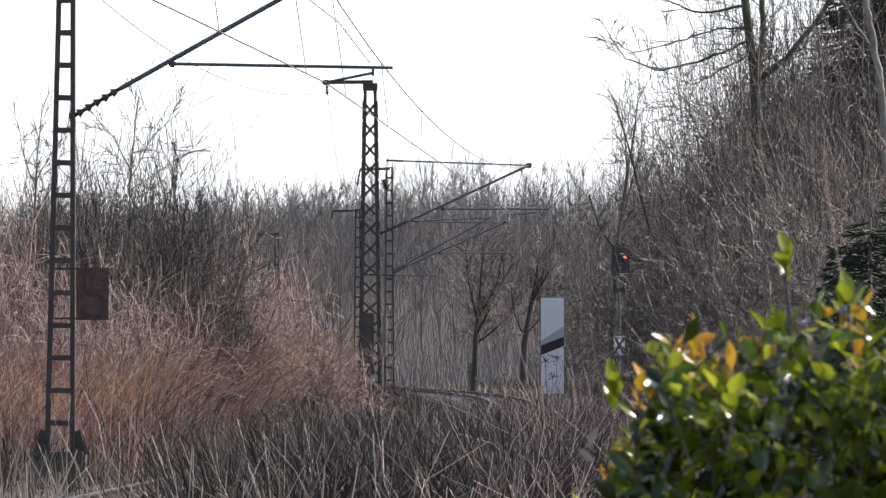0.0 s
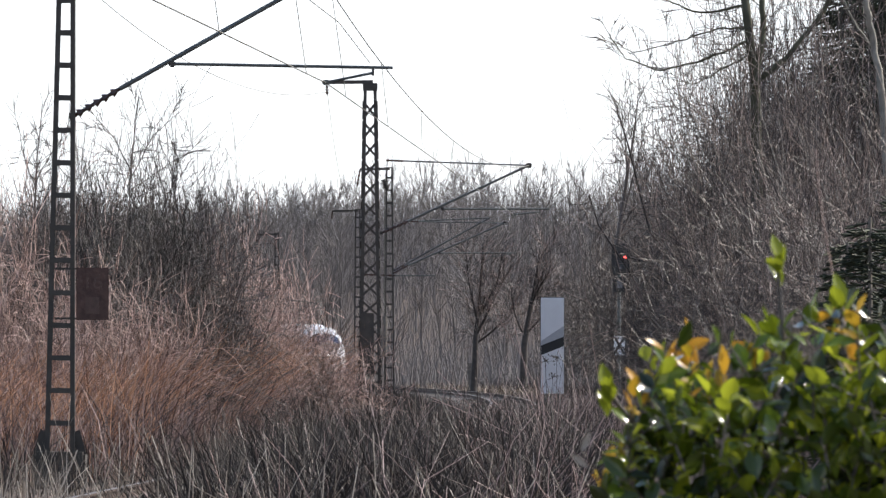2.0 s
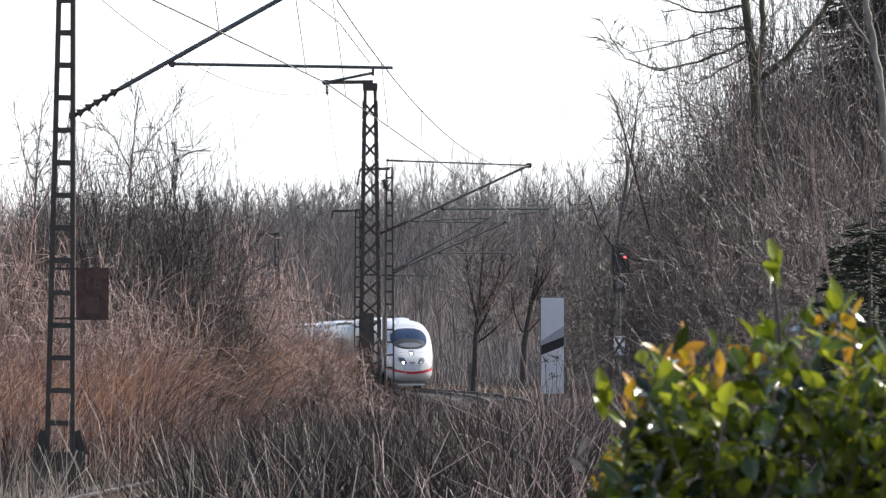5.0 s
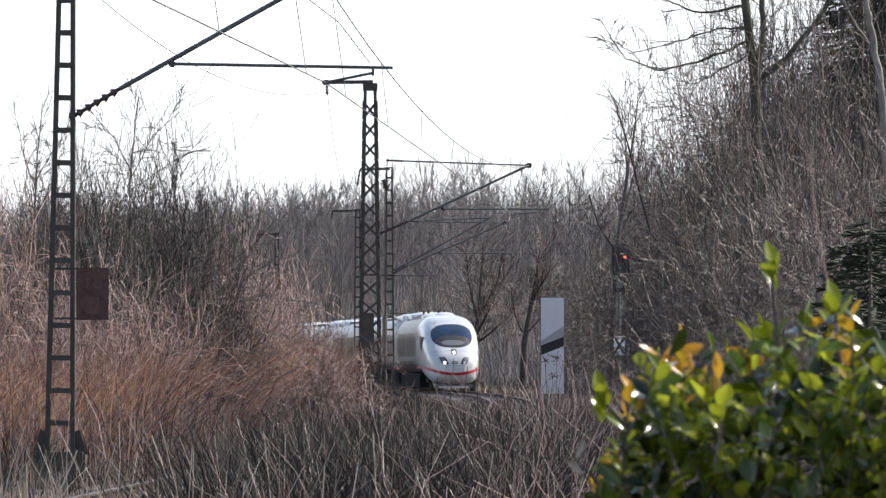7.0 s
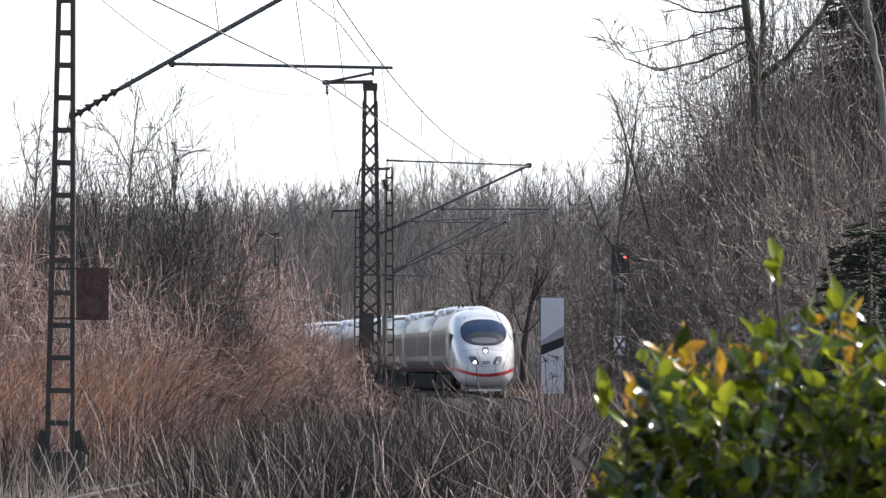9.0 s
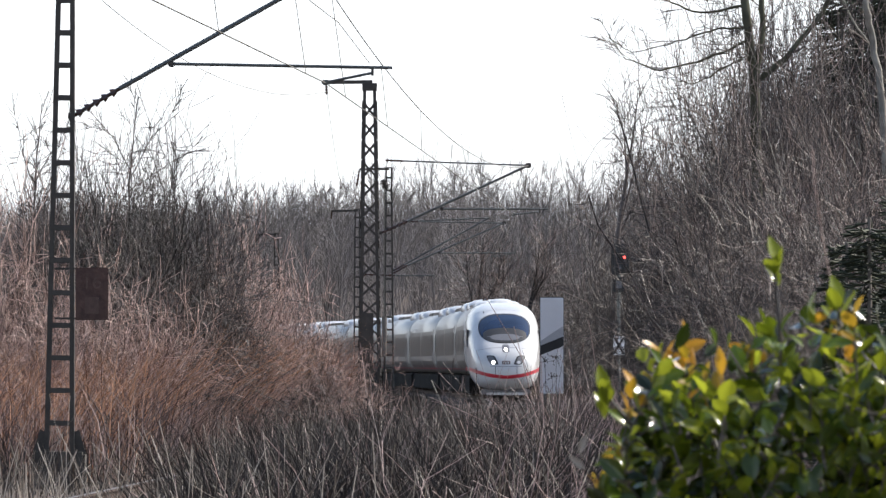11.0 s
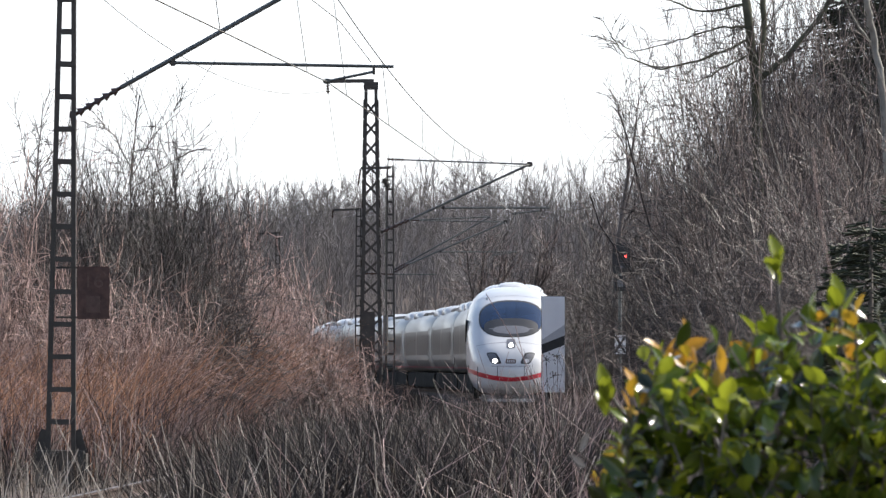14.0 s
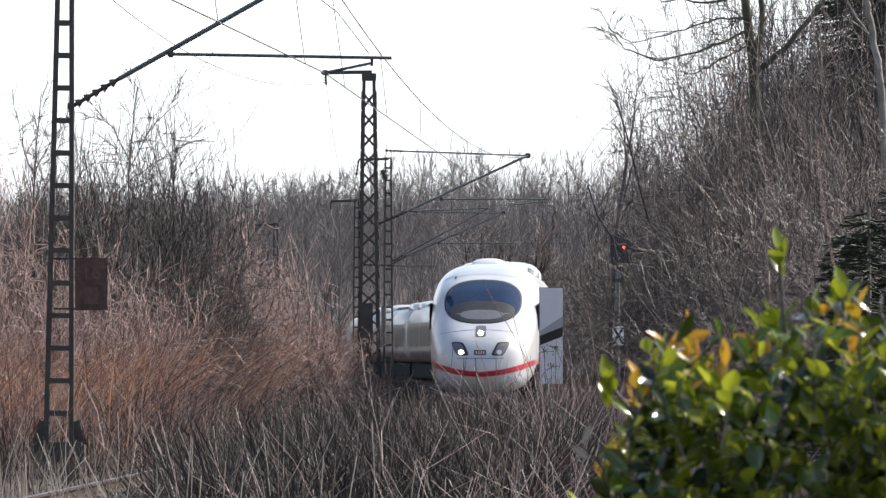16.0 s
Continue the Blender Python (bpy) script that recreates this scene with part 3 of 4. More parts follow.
    part("post", box_bm((0.36, 0.25, 1.5), (p.x, p.y, p.z - 0.45), 0.03), M_CONCRETE, k)
    part("cap", box_bm((0.42, 0.3, 0.1), (p.x, p.y, p.z + 0.32), 0.02), M_CONCRETE, k)


# ---- the train ----
CAR_L, HALF_W, ROOF, SILL = 24.8, 1.475, 3.86, 0.86
NOSE_S = [0, 0.12, 0.35, 0.7, 1.1, 1.6, 2.2, 3.0, 3.8, 4.8, 6.0, 7.5]
NOSE_TOP = [1.25, 1.55, 1.78, 1.98, 2.14, 2.42, 2.74, 3.12, 3.42, 3.66, 3.82, ROOF]
NOSE_W = [0.35, 0.68, 0.92, 1.1, 1.2, 1.28, 1.34, 1.40, 1.44, 1.465, 1.475, HALF_W]
NOSE_BOT = [0.85, 0.6, 0.45, 0.36, 0.34, 0.34, 0.36, 0.4, 0.5, 0.66, 0.8, SILL]


def nose_section(s):
    return (float(np.interp(s, NOSE_S, NOSE_W)), float(np.interp(s, NOSE_S, NOSE_TOP)), float(np.interp(s, NOSE_S, NOSE_BOT)))


def smooth_table(tab):
    """Even out a table of the nose's curves."""
    s = np.linspace(0, 7.5, 76)
    v = np.interp(s, NOSE_S, tab)
    for _ in range(6):
        v[1:-1] = (v[:-2] + 2 * v[1:-1] + v[2:]) / 4
    return s, v


S_FINE, W_FINE = smooth_table(NOSE_W)
_, T_FINE = smooth_table(NOSE_TOP)
_, B_FINE = smooth_table(NOSE_BOT)


def ring(w, top, bot, n=72, e=2.9):
    """A closed cross-section: a rounded, slightly bowed box."""
    zc, h = (top + bot) / 2, (top - bot) / 2
    pts = []
    for k in range(n):
        a = 2 * math.pi * k / n
        c, s = math.cos(a), math.sin(a)
        ex = e if s > 0 else 4.5
        pts.append((w * math.copysign(abs(c) ** (2 / e), c), zc + h * math.copysign(abs(s) ** (2 / ex), s)))
    return pts


def loft(name, sections, material, parent, label="", close=(True, True)):
    """Skin over rings: sections of (y, points of x and z)."""
    v, f, n = [], [], len(sections[0][1])
    for y, pts in sections:
        v += [(x, y, z) for x, z in pts]
    for j in range(len(sections) - 1):
        for i in range(n):
            f.append((j * n + i, j * n + (i + 1) % n, (j + 1) * n + (i + 1) % n, (j + 1) * n + i))
    if close[0]:
        f.append(tuple(reversed(range(n))))
    if close[1]:
        f.append(tuple(range((len(sections) - 1) * n, len(sections) * n)))
    return add_mesh(name, v, f, material, parent, label, smooth=True)


def nose_y(x, z):
    """How far behind the tip the nose's skin lies at x, z."""
    lo, hi = 0.0, 7.5
    for _ in range(24):
        s = (lo + hi) / 2
        w, t, b = np.interp(s, S_FINE, W_FINE), np.interp(s, S_FINE, T_FINE), np.interp(s, S_FINE, B_FINE)
        zc, h = (t + b) / 2, (t - b) / 2
        e = 2.9 if z > zc else 4.5
        inside = abs(x / w) ** (2.9) + (abs(z - zc) / h) ** e < 1
        if inside:
            hi = s
        else:
            lo = s
    return hi


def on_nose(name, cx, cz, w, h, material, parent, lift=0.012, power=2.6, nu=24, nv=14, shear=0.0, label="", bend=0.0):
    """A panel that lies on the nose: a rounded patch w by h round cx, cz, seen from the front."""
    v, f = [], []
    for j in range(nv + 1):
        r = j / nv
        for i in range(nu):
            a = 2 * math.pi * i / nu
            c, s = math.cos(a), math.sin(a)
            x = cx + r * w / 2 * math.copysign(abs(c) ** (2 / power), c)
            z = cz + r * h / 2 * math.copysign(abs(s) ** (2 / power), s)
            x += shear * (z - cz)
            z += bend * (x - cx) ** 2
            v.append((x, nose_y(x, z) - lift, z))
    for j in range(nv):
        for i in range(nu):
            f.append((j * nu + i, j * nu + (i + 1) % nu, (j + 1) * nu + (i + 1) % nu, (j + 1) * nu + i))
    return add_mesh(name, v, f, material, parent, label, smooth=True)


def nose_strip(name, x0, x1, height_at, h, material, parent, lift=0.012, n=60, label=""):
    """A band across the nose, h high, whose middle lies at height_at(x)."""
    v, f = [], []
    for i in range(n + 1):
        x = x0 + (x1 - x0) * i / n
        for k in (-0.5, -0.17, 0.17, 0.5):
            z = height_at(x) + k * h
            v.append((x, nose_y(x, z) - lift, z))
    for i in range(n):
        f += [(4 * i + k, 4 * i + 4 + k, 4 * i + 5 + k, 4 * i + 1 + k) for k in range(3)]
    return add_mesh(name, v, f, material, parent, label, smooth=True)


def side_x(z, top=ROOF, bot=SILL, w=HALF_W):
    """The body side's half width at height z."""
    zc, h = (top + bot) / 2, (top - bot) / 2
    e = 2.9 if z > zc else 4.5
    return w * max(0.0, 1 - (abs(z - zc) / h) ** e) ** (1 / 2.9)


def side_panel(name, y0, y1, z0, z1, material, parent, side, lift=0.006, nz=6, label=""):
    """A panel that lies on the body's side from y0 to y1."""
    v, f = [], []
    for y in (y0, y1):
        for k in range(nz + 1):
            z = z0 + (z1 - z0) * k / nz
            v.append((side * (side_x(z) + lift), y, z))
    n = nz + 1
    for k in range(nz):
        f.append((k, k + 1, n + k + 1, n + k) if side < 0 else (k, n + k, n + k + 1, k + 1))
    return add_mesh(name, v, f, material, parent, label)


def roof_unit(y0, y1, parent, w=1.05, top=4.12):
    prof = lambda k: [(x, z) for x, z in ring(w * (0.7 + 0.3 * k), ROOF - 0.2 + (top - ROOF + 0.2) * k, ROOF - 0.5, 24, 3.0)]
    return loft("roof_unit", [(y0, prof(0.35)), (y0 + 0.25, prof(0.75)), (y0 + 0.8, prof(0.95)), (y0 + 1.3, prof(1)), (y1 - 1.3, prof(1)), (y1 - 0.8, prof(0.95)), (y1 - 0.25, prof(0.75)), (y1, prof(0.35))], M_TRAINWHITE, parent, "white rounded roof equipment cover")


def bogie(y, parent):
    b = part("bogie", box_bm((2.1, 2.9, 0.3), (0, y, 0.55), 0.05), M_UNDERSHADE, parent)
    for dy in (-1.25, 1.25):
        for s in (-0.75, 0.75):
            part("wheel", rod_bm((s - 0.06, y + dy, 0.46), (s + 0.06, y + dy, 0.46), 0.46, None, 24), M_RUST, b)


def car_sides(c, y0, y1):
    """Windows, doors, stripes and skirts from y0 to y1 on both sides."""
    for side in (-1, 1):
        side_panel("red_stripe", y0, y1, 1.12, 1.17, M_TRAINRED, c, side, 0.004)
        # white strip for the light that the body's lower edge reflects
        side_panel("sill_glint", y0, y1, SILL + 0.02, SILL + 0.075, M_TRAINWHITE, c, side, 0.02)
        mid = (y0 + y1) / 2
        for ya, yb in ((y0 + 2.0, mid - 0.35), (mid + 0.35, y1 - 2.0)):
            side_panel("window_band", ya, yb, 1.74, 2.94, M_WINDOWBAND, c, side, 0.005)
            # strip that carries the painted reflection below the windows
            side_panel("lower_reflection", ya, yb, 0.95, 1.5, M_TRAINREFLECT, c, side, 0.003, label="lower body side with the bank's dark reflection in its colour")
        y = y0 + 2.6
        while y + 1.75 < y1 - 2.6:
            if abs(y + 0.8 - mid) > 1.2:
                side_panel("window", y, y + 1.6, 1.92, 2.76, M_WINDOW, c, side, 0.02)
            y += 1.85
        for yd in (y0 + 1.2, y1 - 1.2):
            d = side_panel("door", yd - 0.48, yd + 0.48, 1.0, 3.05, M_TRAINSHADED, c, side, 0.014)
            side_panel("door_window", yd - 0.26, yd + 0.26, 1.95, 2.75, M_WINDOW, d, side, 0.022)
            for e in (-0.5, 0.5):
                side_panel("door_seal", yd + e - 0.025, yd + e + 0.025, 0.98, 3.07, M_RUBBER, d, side, 0.017)
    # deep black box that fills the shade below the floor
    part("underfloor", box_bm((2.5, y1 - y0 - 0.6, 0.74), (0, (y0 + y1) / 2, 0.5), 0.06), M_UNDERSHADE, c)


def middle_car():
    c = thing("train_car", "white express train middle car with dark windows", "train car", "cars of the train")
    body = ring(HALF_W, ROOF, SILL)
    loft("body", [(0.25, ring(HALF_W - 0.06, ROOF - 0.06, SILL)), (0.4, body), (CAR_L - 0.4, body), (CAR_L - 0.25, ring(HALF_W - 0.06, ROOF - 0.06, SILL))], M_TRAINSHADED, c)
    loft("gangway", [(-0.3, ring(HALF_W - 0.16, ROOF - 0.16, SILL + 0.05)), (0.3, ring(HALF_W - 0.16, ROOF - 0.16, SILL + 0.05))], M_RUBBER, c, "black rubber gangway bellows")
    car_sides(c, 0.45, CAR_L - 0.45)
    for y0, y1 in ((1.2, 5.6), (CAR_L - 6.0, CAR_L - 1.5)):
        roof_unit(y0, y1, c)
    for y0, y1 in ((6.2, 9.5), (10.0, 14.5), (15.2, 18.2)):
        part("roof_recess", box_bm((1.5, y1 - y0, 0.2), (0, (y0 + y1) / 2, ROOF - 0.03), 0.05), M_TRAINROOF, c, "dark roof recess")
    bogie(3.2, c), bogie(CAR_L - 3.2, c)
    return c


def end_car(label):
    c = thing("train_car", label, "train car", "cars of the train")
    L = 25.7
    secs = [(s, ring(w, t, b)) for s, w, t, b in zip(S_FINE, W_FINE, T_FINE, B_FINE)]
    secs[0:1] = [(-0.03, ring(0.15, 1.15, 0.95)), (0.0, secs[0][1])]
    loft("nose", secs, M_TRAINWHITE, c, "streamlined white nose", (True, False))
    body = ring(HALF_W, ROOF, SILL)
    loft("body", [(7.5, body), (L - 0.4, body), (L - 0.25, ring(HALF_W - 0.06, ROOF - 0.06, SILL))], M_TRAINSHADED, c, "", (False, True))
    ws = on_nose("windscreen", 0, 2.77, 2.06, 1.2, M_RUBBER, c, 0.006, 2.5, 40, 16, label="black windscreen surround")
    on_nose("glass", 0, 2.77, 1.98, 1.12, M_WINDSHIELD, ws, 0.016, 2.5, 40, 16, label="dark curved glass with the sky's blue in its colour")
    # the shade inside the cab, painted as a patch over the glass
    on_nose("cab_shadow", 0, 2.5, 1.72, 0.58, M_BLACK, ws, 0.022, 2.4, 32, 8, label="black patch on the glass for the cab's shaded interior")
    on_nose("dashboard", 0, 2.42, 1.15, 0.26, M_GREYPLASTIC, ws, 0.028, 2.2, 28, 6, label="grey dashboard behind the glass")
    for s in (-1, 1):
        on_nose("wiper", s * 0.42, 2.44, 0.5, 0.035, M_GREYPLASTIC, ws, 0.03, 4, 12, 3, shear=s * 6.0)
    nose_strip("red_stripe", -1.42, 1.42, lambda x: 0.86 + 0.16 * x * x, 0.14, M_TRAINRED, c, 0.02, 90, "curved red stripe")
    up = on_nose("upper_lamp", 0, 1.98, 0.28, 0.3, M_GREYPLASTIC, c, 0.012, 6, 16, 6)
    on_nose("lens", 0, 1.93, 0.14, 0.14, M_HEADLIGHT, up, 0.024, 2, 16, 4, label="lit lamp")
    for s in (-1, 1):
        h = on_nose("headlight", s * 0.53, 1.52, 0.34, 0.36, M_BLACK, c, 0.012, 5, 16, 6, shear=s * 0.5)
        on_nose("lamp_cover", s * 0.55, 1.52, 0.26, 0.3, M_GREYPLASTIC, h, 0.018, 5, 16, 6, shear=s * 0.5)
        on_nose("lens", s * 0.5, 1.43, 0.14, 0.13, M_HEADLIGHT if s < 0 else M_LAMPGLASS, h, 0.03, 2, 16, 4, label="lit headlight" if s < 0 else "")
        on_nose("panel_joint", s * 0.42, 1.1, 0.018, 0.34, M_RUBBER, c, 0.005, 6, 10, 3)
        sw = side_panel("cab_window", 3.6, 5.4, 2.05, 2.75, M_WINDOW, c, s, 0.0)
        sw.location.x = -s * 0.015
    nose_strip("panel_joint", -0.62, 0.62, lambda x: 1.27, 0.016, M_GREYPLASTIC, c, 0.012, 24)
    nose_strip("panel_joint", -1.1, 1.1, lambda x: 2.02 - 0.1 * x * x, 0.012, M_GREYPLASTIC, c, 0.008, 40)
    on_nose("hatch_mark", -0.78, 3.42, 0.05, 0.1, M_BLACK, c, 0.012, 4, 8, 3)
    nose_strip("panel_joint", -1.2, 1.2, lambda x: 3.52 - 0.12 * x * x, 0.012, M_GREYPLASTIC, c, 0.008, 40)
    pl = on_nose("number_plate", 0, 1.42, 0.32, 0.14, M_FADED, c, 0.006, 8, 16, 4)
    for k in (-1.5, -0.5, 0.5, 1.5):
        on_nose("plate_bar", k * 0.065, 1.42, 0.03, 0.08, M_TRAINWHITE, pl, 0.012, 8, 8, 3)
    part("front_skirt", box_bm((2.0, 0.5, 0.2), (0, 1.1, 0.27), 0.06), M_GREYPLASTIC, c, "grey snow plough under the nose")
    part("rail_guard", box_bm((1.5, 0.12, 0.1), (0, 0.75, 0.2), 0.02), M_TRAINWHITE, c)
    car_sides(c, 7.7, L - 0.45)
    for y0, y1, w, tp in ((6.4, 9.4, 0.5, 4.0), (10.6, 13.6, 0.95, 3.99), (L - 6.2, L - 1.6, 1.05, 4.12)):
        roof_unit(y0, y1, c, w, tp)
    for y, dx in ((14.4, 0.4), (15.6, -0.35), (17.6, 0.3), (18.6, -0.4)):
        part("roof_insulator", insulator_bm((dx, y, ROOF), (dx, y, ROOF + 0.32), 0.09, 4), M_INSUL, c, "ribbed brown insulator")
    for s in (-1, 1):
        part("roof_rail", bar_bm((s * 0.95, 13.6, ROOF - 0.12), (s * 0.95, L - 6.2, ROOF - 0.12), 0.06, 0.18), M_TRAINWHITE, c)
    for y0, y1 in ((13.8, 16.5), (17.0, 19.2)):
        part("roof_recess", box_bm((1.5, y1 - y0, 0.2), (0, (y0 + y1) / 2, ROOF - 0.03), 0.05), M_TRAINROOF, c, "dark roof recess")
    bogie(5.2, c), bogie(L - 3.4, c)
    return c


TRAIN = []
SPEED, BRAKE, NOSE_END = 14.7, 0.37, 147.0


def build_train():
    lead = end_car("white express train leading car with oval windscreen and lit headlights")
    TRAIN.append((lead, 0.0, 25.7, False))
    mid = middle_car()
    s = 25.7
    for i in range(6):
        car = mid if i == 0 else copy_thing(mid, Matrix.Identity(4))
        TRAIN.append((car, s, CAR_L, False))
        s += CAR_L
    tail = copy_thing(lead, Matrix.Identity(4))
    tagged(tail, "white express train rear car with streamlined end")
    TRAIN.append((tail, s, 25.7, True))
    part("pantograph", merged(bar_bm((-0.7, 14.5, ROOF), (0, 15.5, 4.2), 0.05, 0.05), bar_bm((0.7, 14.5, ROOF), (0, 15.5, 4.2), 0.05, 0.05),
                                   bar_bm((-0.6, 15.5, 4.22), (0.6, 15.5, 4.22), 0.06, 0.06)), M_STEEL, TRAIN[1][0], "folded steel current collector")


def key_train():
    s_end = float(np.interp(NOSE_END, PATH_Y, PATH_S))
    for car, back, length, turned in TRAIN:
        rows = []
        for i in range(33):
            t = i * 0.5
            s = s_end + SPEED * (16 - t) + BRAKE * max(0.0, 9 - t) ** 2 + back
            a, b = on_path(s + 3.3), on_path(s + length - 3.3)
            way = math.degrees(math.atan2(b[0] - a[0], b[1] - a[1]))
            if turned:
                o = (b[0] + (b[0] - a[0]) * 3.3 / (length - 6.6), b[1] + (b[1] - a[1]) * 3.3 / (length - 6.6))
                rows.append((t, pose(o[0], o[1], 0, 0, 0, 180 - way)))
            else:
                o = (a[0] - (b[0] - a[0]) * 3.3 / (length - 6.6), a[1] - (b[1] - a[1]) * 3.3 / (length - 6.6))
                rows.append((t, pose(o[0], o[1], 0, 0, 0, -way)))
        walk(car, rows)


# ---- plants ----
def plant(name, label, category, place, wood, twigs, m_wood, m_twigs, group=""):
    t = thing(name, label, category, group, at=place)
    if wood:
        segment_mesh("trunk", wood, m_wood, t, 7)
    segment_mesh("crown" if wood else "stems", twigs, m_twigs, t)
    return t


def build_far_wood():
    """Leafless wood behind the curve, as one mass."""
    rng = np.random.default_rng(11)
    kinds = []
    for k in range(8):
        tr, cr = bare_tree(100 + k, 15.0, 0.12, 2, 3, 0.36, 0.014, 0.1)
        kinds.append(np.array(tr + cr))
    allsegs = []
    for i in range(215):
        y = 375 + 250 * rng.uniform() ** 0.62
        lim = 0.085 * y
        x = rng.uniform(-lim - 4, lim + 4)
        if abs(x - track_x(y)) < 6:
            continue
        px = 784 + x / y * 10000
        gz = ground_z(x, y) - 0.1
        want = np.interp(px, [0, 350, 480, 600, 680, 930, 960, 1060, 1200, 1568], [345, 340, 322, 326, 290, 284, 298, 274, 262, 250])
        hgt = (CAM_Z + (643 - want) * y / 10000 - gz) / 15.0 * rng.uniform(0.93, 1.0) * (1.0 if y > 430 else 0.9)
        s = kinds[rng.integers(8)].copy()
        a = rng.uniform(0, 6.28)
        R = np.array([[math.cos(a), -math.sin(a), 0], [math.sin(a), math.cos(a), 0], [0, 0, 1]])
        for o in (0, 3):
            s[:, o:o + 3] = s[:, o:o + 3] @ R.T * hgt + np.array([x, y, gz])
        allsegs.append(s)
    segs = np.concatenate(allsegs)
    tagged(segment_mesh("far_wood", segs, M_HAZETWIG), "grey-brown leafless wood beyond the curve", "trees", kind="stuff")
    # undergrowth at the wood's edge
    n = 36000
    ys = rng.uniform(300, 600, n)
    xs = rng.uniform(-0.085, 0.085, n) * ys
    roots = np.stack([xs, ys, np.array([ground_z(x, y) - 0.1 for x, y in zip(xs, ys)])], 1)
    keep = np.array([abs(x - track_x(y)) > 3.5 for x, y in zip(xs, ys)])
    hs = rng.uniform(0.8, 4.0, n) * np.interp(ys, [300, 380, 600], [0.3, 1.2, 1.6])
    o = blade_mesh("wood_undergrowth", roots[keep], hs[keep], 0.5, 0.022, M_HAZETWIG, rng)
    n = 26000
    ys = rng.uniform(530, 650, n)
    xs = rng.uniform(-0.085, 0.085, n) * ys
    roots = np.stack([xs, ys, np.array([ground_z(x, y) - 0.1 for x, y in zip(xs, ys)])], 1)
    want = np.interp(784 + xs / ys * 1e4, [0, 350, 480, 600, 680, 930, 960, 1060, 1200, 1568], [345, 345, 330, 335, 305, 298, 306, 284, 272, 260])
    hs = np.clip(CAM_Z + (643 - want) * ys / 1e4 - roots[:, 2], 1.0, 9.0) * rng.uniform(0.35, 1.0, n)
    crest = blade_mesh("crest_saplings", roots, hs, 0.25, 0.016, M_HAZETWIG, rng)
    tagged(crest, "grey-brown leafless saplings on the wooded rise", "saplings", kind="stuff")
    tagged(o, "grey-brown leafless undergrowth at the wood's edge", "undergrowth", kind="stuff")


def build_bushes():
    kinds = {}

    def put(seed, px, top, d, height, width, material, label, stems=52, depth=2, thin=0.006, r=0.022, wander=0.3, kids=2, group="trackside bushes"):
        p = at(px, top, d)
        k = (p.z + 0.5) / height
        m = pose(p.x, d, -0.5, 0, 0, (px * 77 + d * 31) % 360) @ Matrix.Diagonal((k ** 0.4, k ** 0.4, k, 1))
        key = (material.name, seed)
        if key in kinds:
            k0 = kinds[key].scale
            return tagged(copy_thing(kinds[key], m @ Matrix.Diagonal((1 / k0.x, 1 / k0.y, 1 / k0.z, 1))), label)
        t = thing("bush", label, "bush", group, at=m)
        for g in bare_bush(seed, height, width, stems, depth, kids, thin, r, wander):
            tagged(segment_mesh("stem", g, material, t), kind="stuff")
        kinds[key] = t
        return t

    red = "reddish-brown leafless bush beside the railway"
    for i, (px, top, d) in enumerate([(-30, 335, 124), (25, 345, 128), (45, 370, 120), (0, 400, 106), (55, 440, 108), (15, 360, 112), (-15, 350, 116), (120, 500, 106), (180, 525, 104),
                                      (230, 530, 104), (290, 515, 106), (345, 440, 142), (395, 425, 150), (435, 430, 158), (465, 470, 166), (330, 490, 112),
                                      (370, 480, 134), (425, 500, 142), (255, 540, 102), (190, 545, 100), (120, 520, 104), (60, 540, 98), (0, 540, 96),
                                      (480, 520, 162), (330, 540, 120), (400, 560, 128), (470, 575, 138), (530, 600, 146), (570, 600, 150), (588, 612, 150), (545, 590, 140), (270, 560, 112)]):
        put(i % 5, px, top + 4, d, 3.5, 2.3, M_TWIGRED if i % 5 else M_TWIG, red, stems=17, thin=0.005, r=0.012, wander=0.5, kids=3)
    dark = "dark leafless bush with dense upright twigs beside the railway"
    for i, (px, top, d) in enumerate([(215, 300, 118), (265, 300, 116), (175, 340, 117), (310, 325, 119), (240, 360, 112), (290, 375, 113), (195, 400, 111),
                                      (150, 375, 118), (250, 430, 108)]):
        put(10 + i % 3, px, top, d, 5.0, 2.4, M_TWIGBLACK, dark, stems=34, thin=0.005, r=0.02, wander=0.35, kids=3)
    tall = "tall leafless grey-brown thicket bush beside the railway"
    for i, (px, top, d) in enumerate([(1285, 215, 104), (1300, 165, 106), (1320, 140, 101), (1410, 110, 103), (1360, 150, 100), (1440, 120, 99), (1500, 60, 98), (1460, 70, 107), (1545, 30, 106), (1420, 85, 113), (1590, 60, 95), (1345, 125, 110), (1400, 115, 118), (1460, 90, 118), (1520, 40, 116), (1590, 20, 114),
                                      (1370, 190, 108), (1430, 140, 106), (1490, 100, 104), (1550, 75, 102), (1620, 60, 100),
                                      (1330, 195, 95), (1385, 175, 95), (1450, 165, 93), (1520, 150, 91), (1590, 140, 90),
                                      (1315, 300, 98), (1370, 270, 90), (1430, 255, 86), (1495, 245, 84), (1560, 250, 82), (1620, 250, 80),
                                      (1325, 380, 92), (1365, 370, 84), (1425, 360, 80), (1490, 350, 76), (1560, 370, 74),
                                      (1315, 460, 90), (1350, 450, 82), (1420, 450, 76), (1480, 460, 70), (1330, 540, 84), (1400, 540, 74)]):
        # bushes further back get dark twigs, painting the thicket's shaded interior
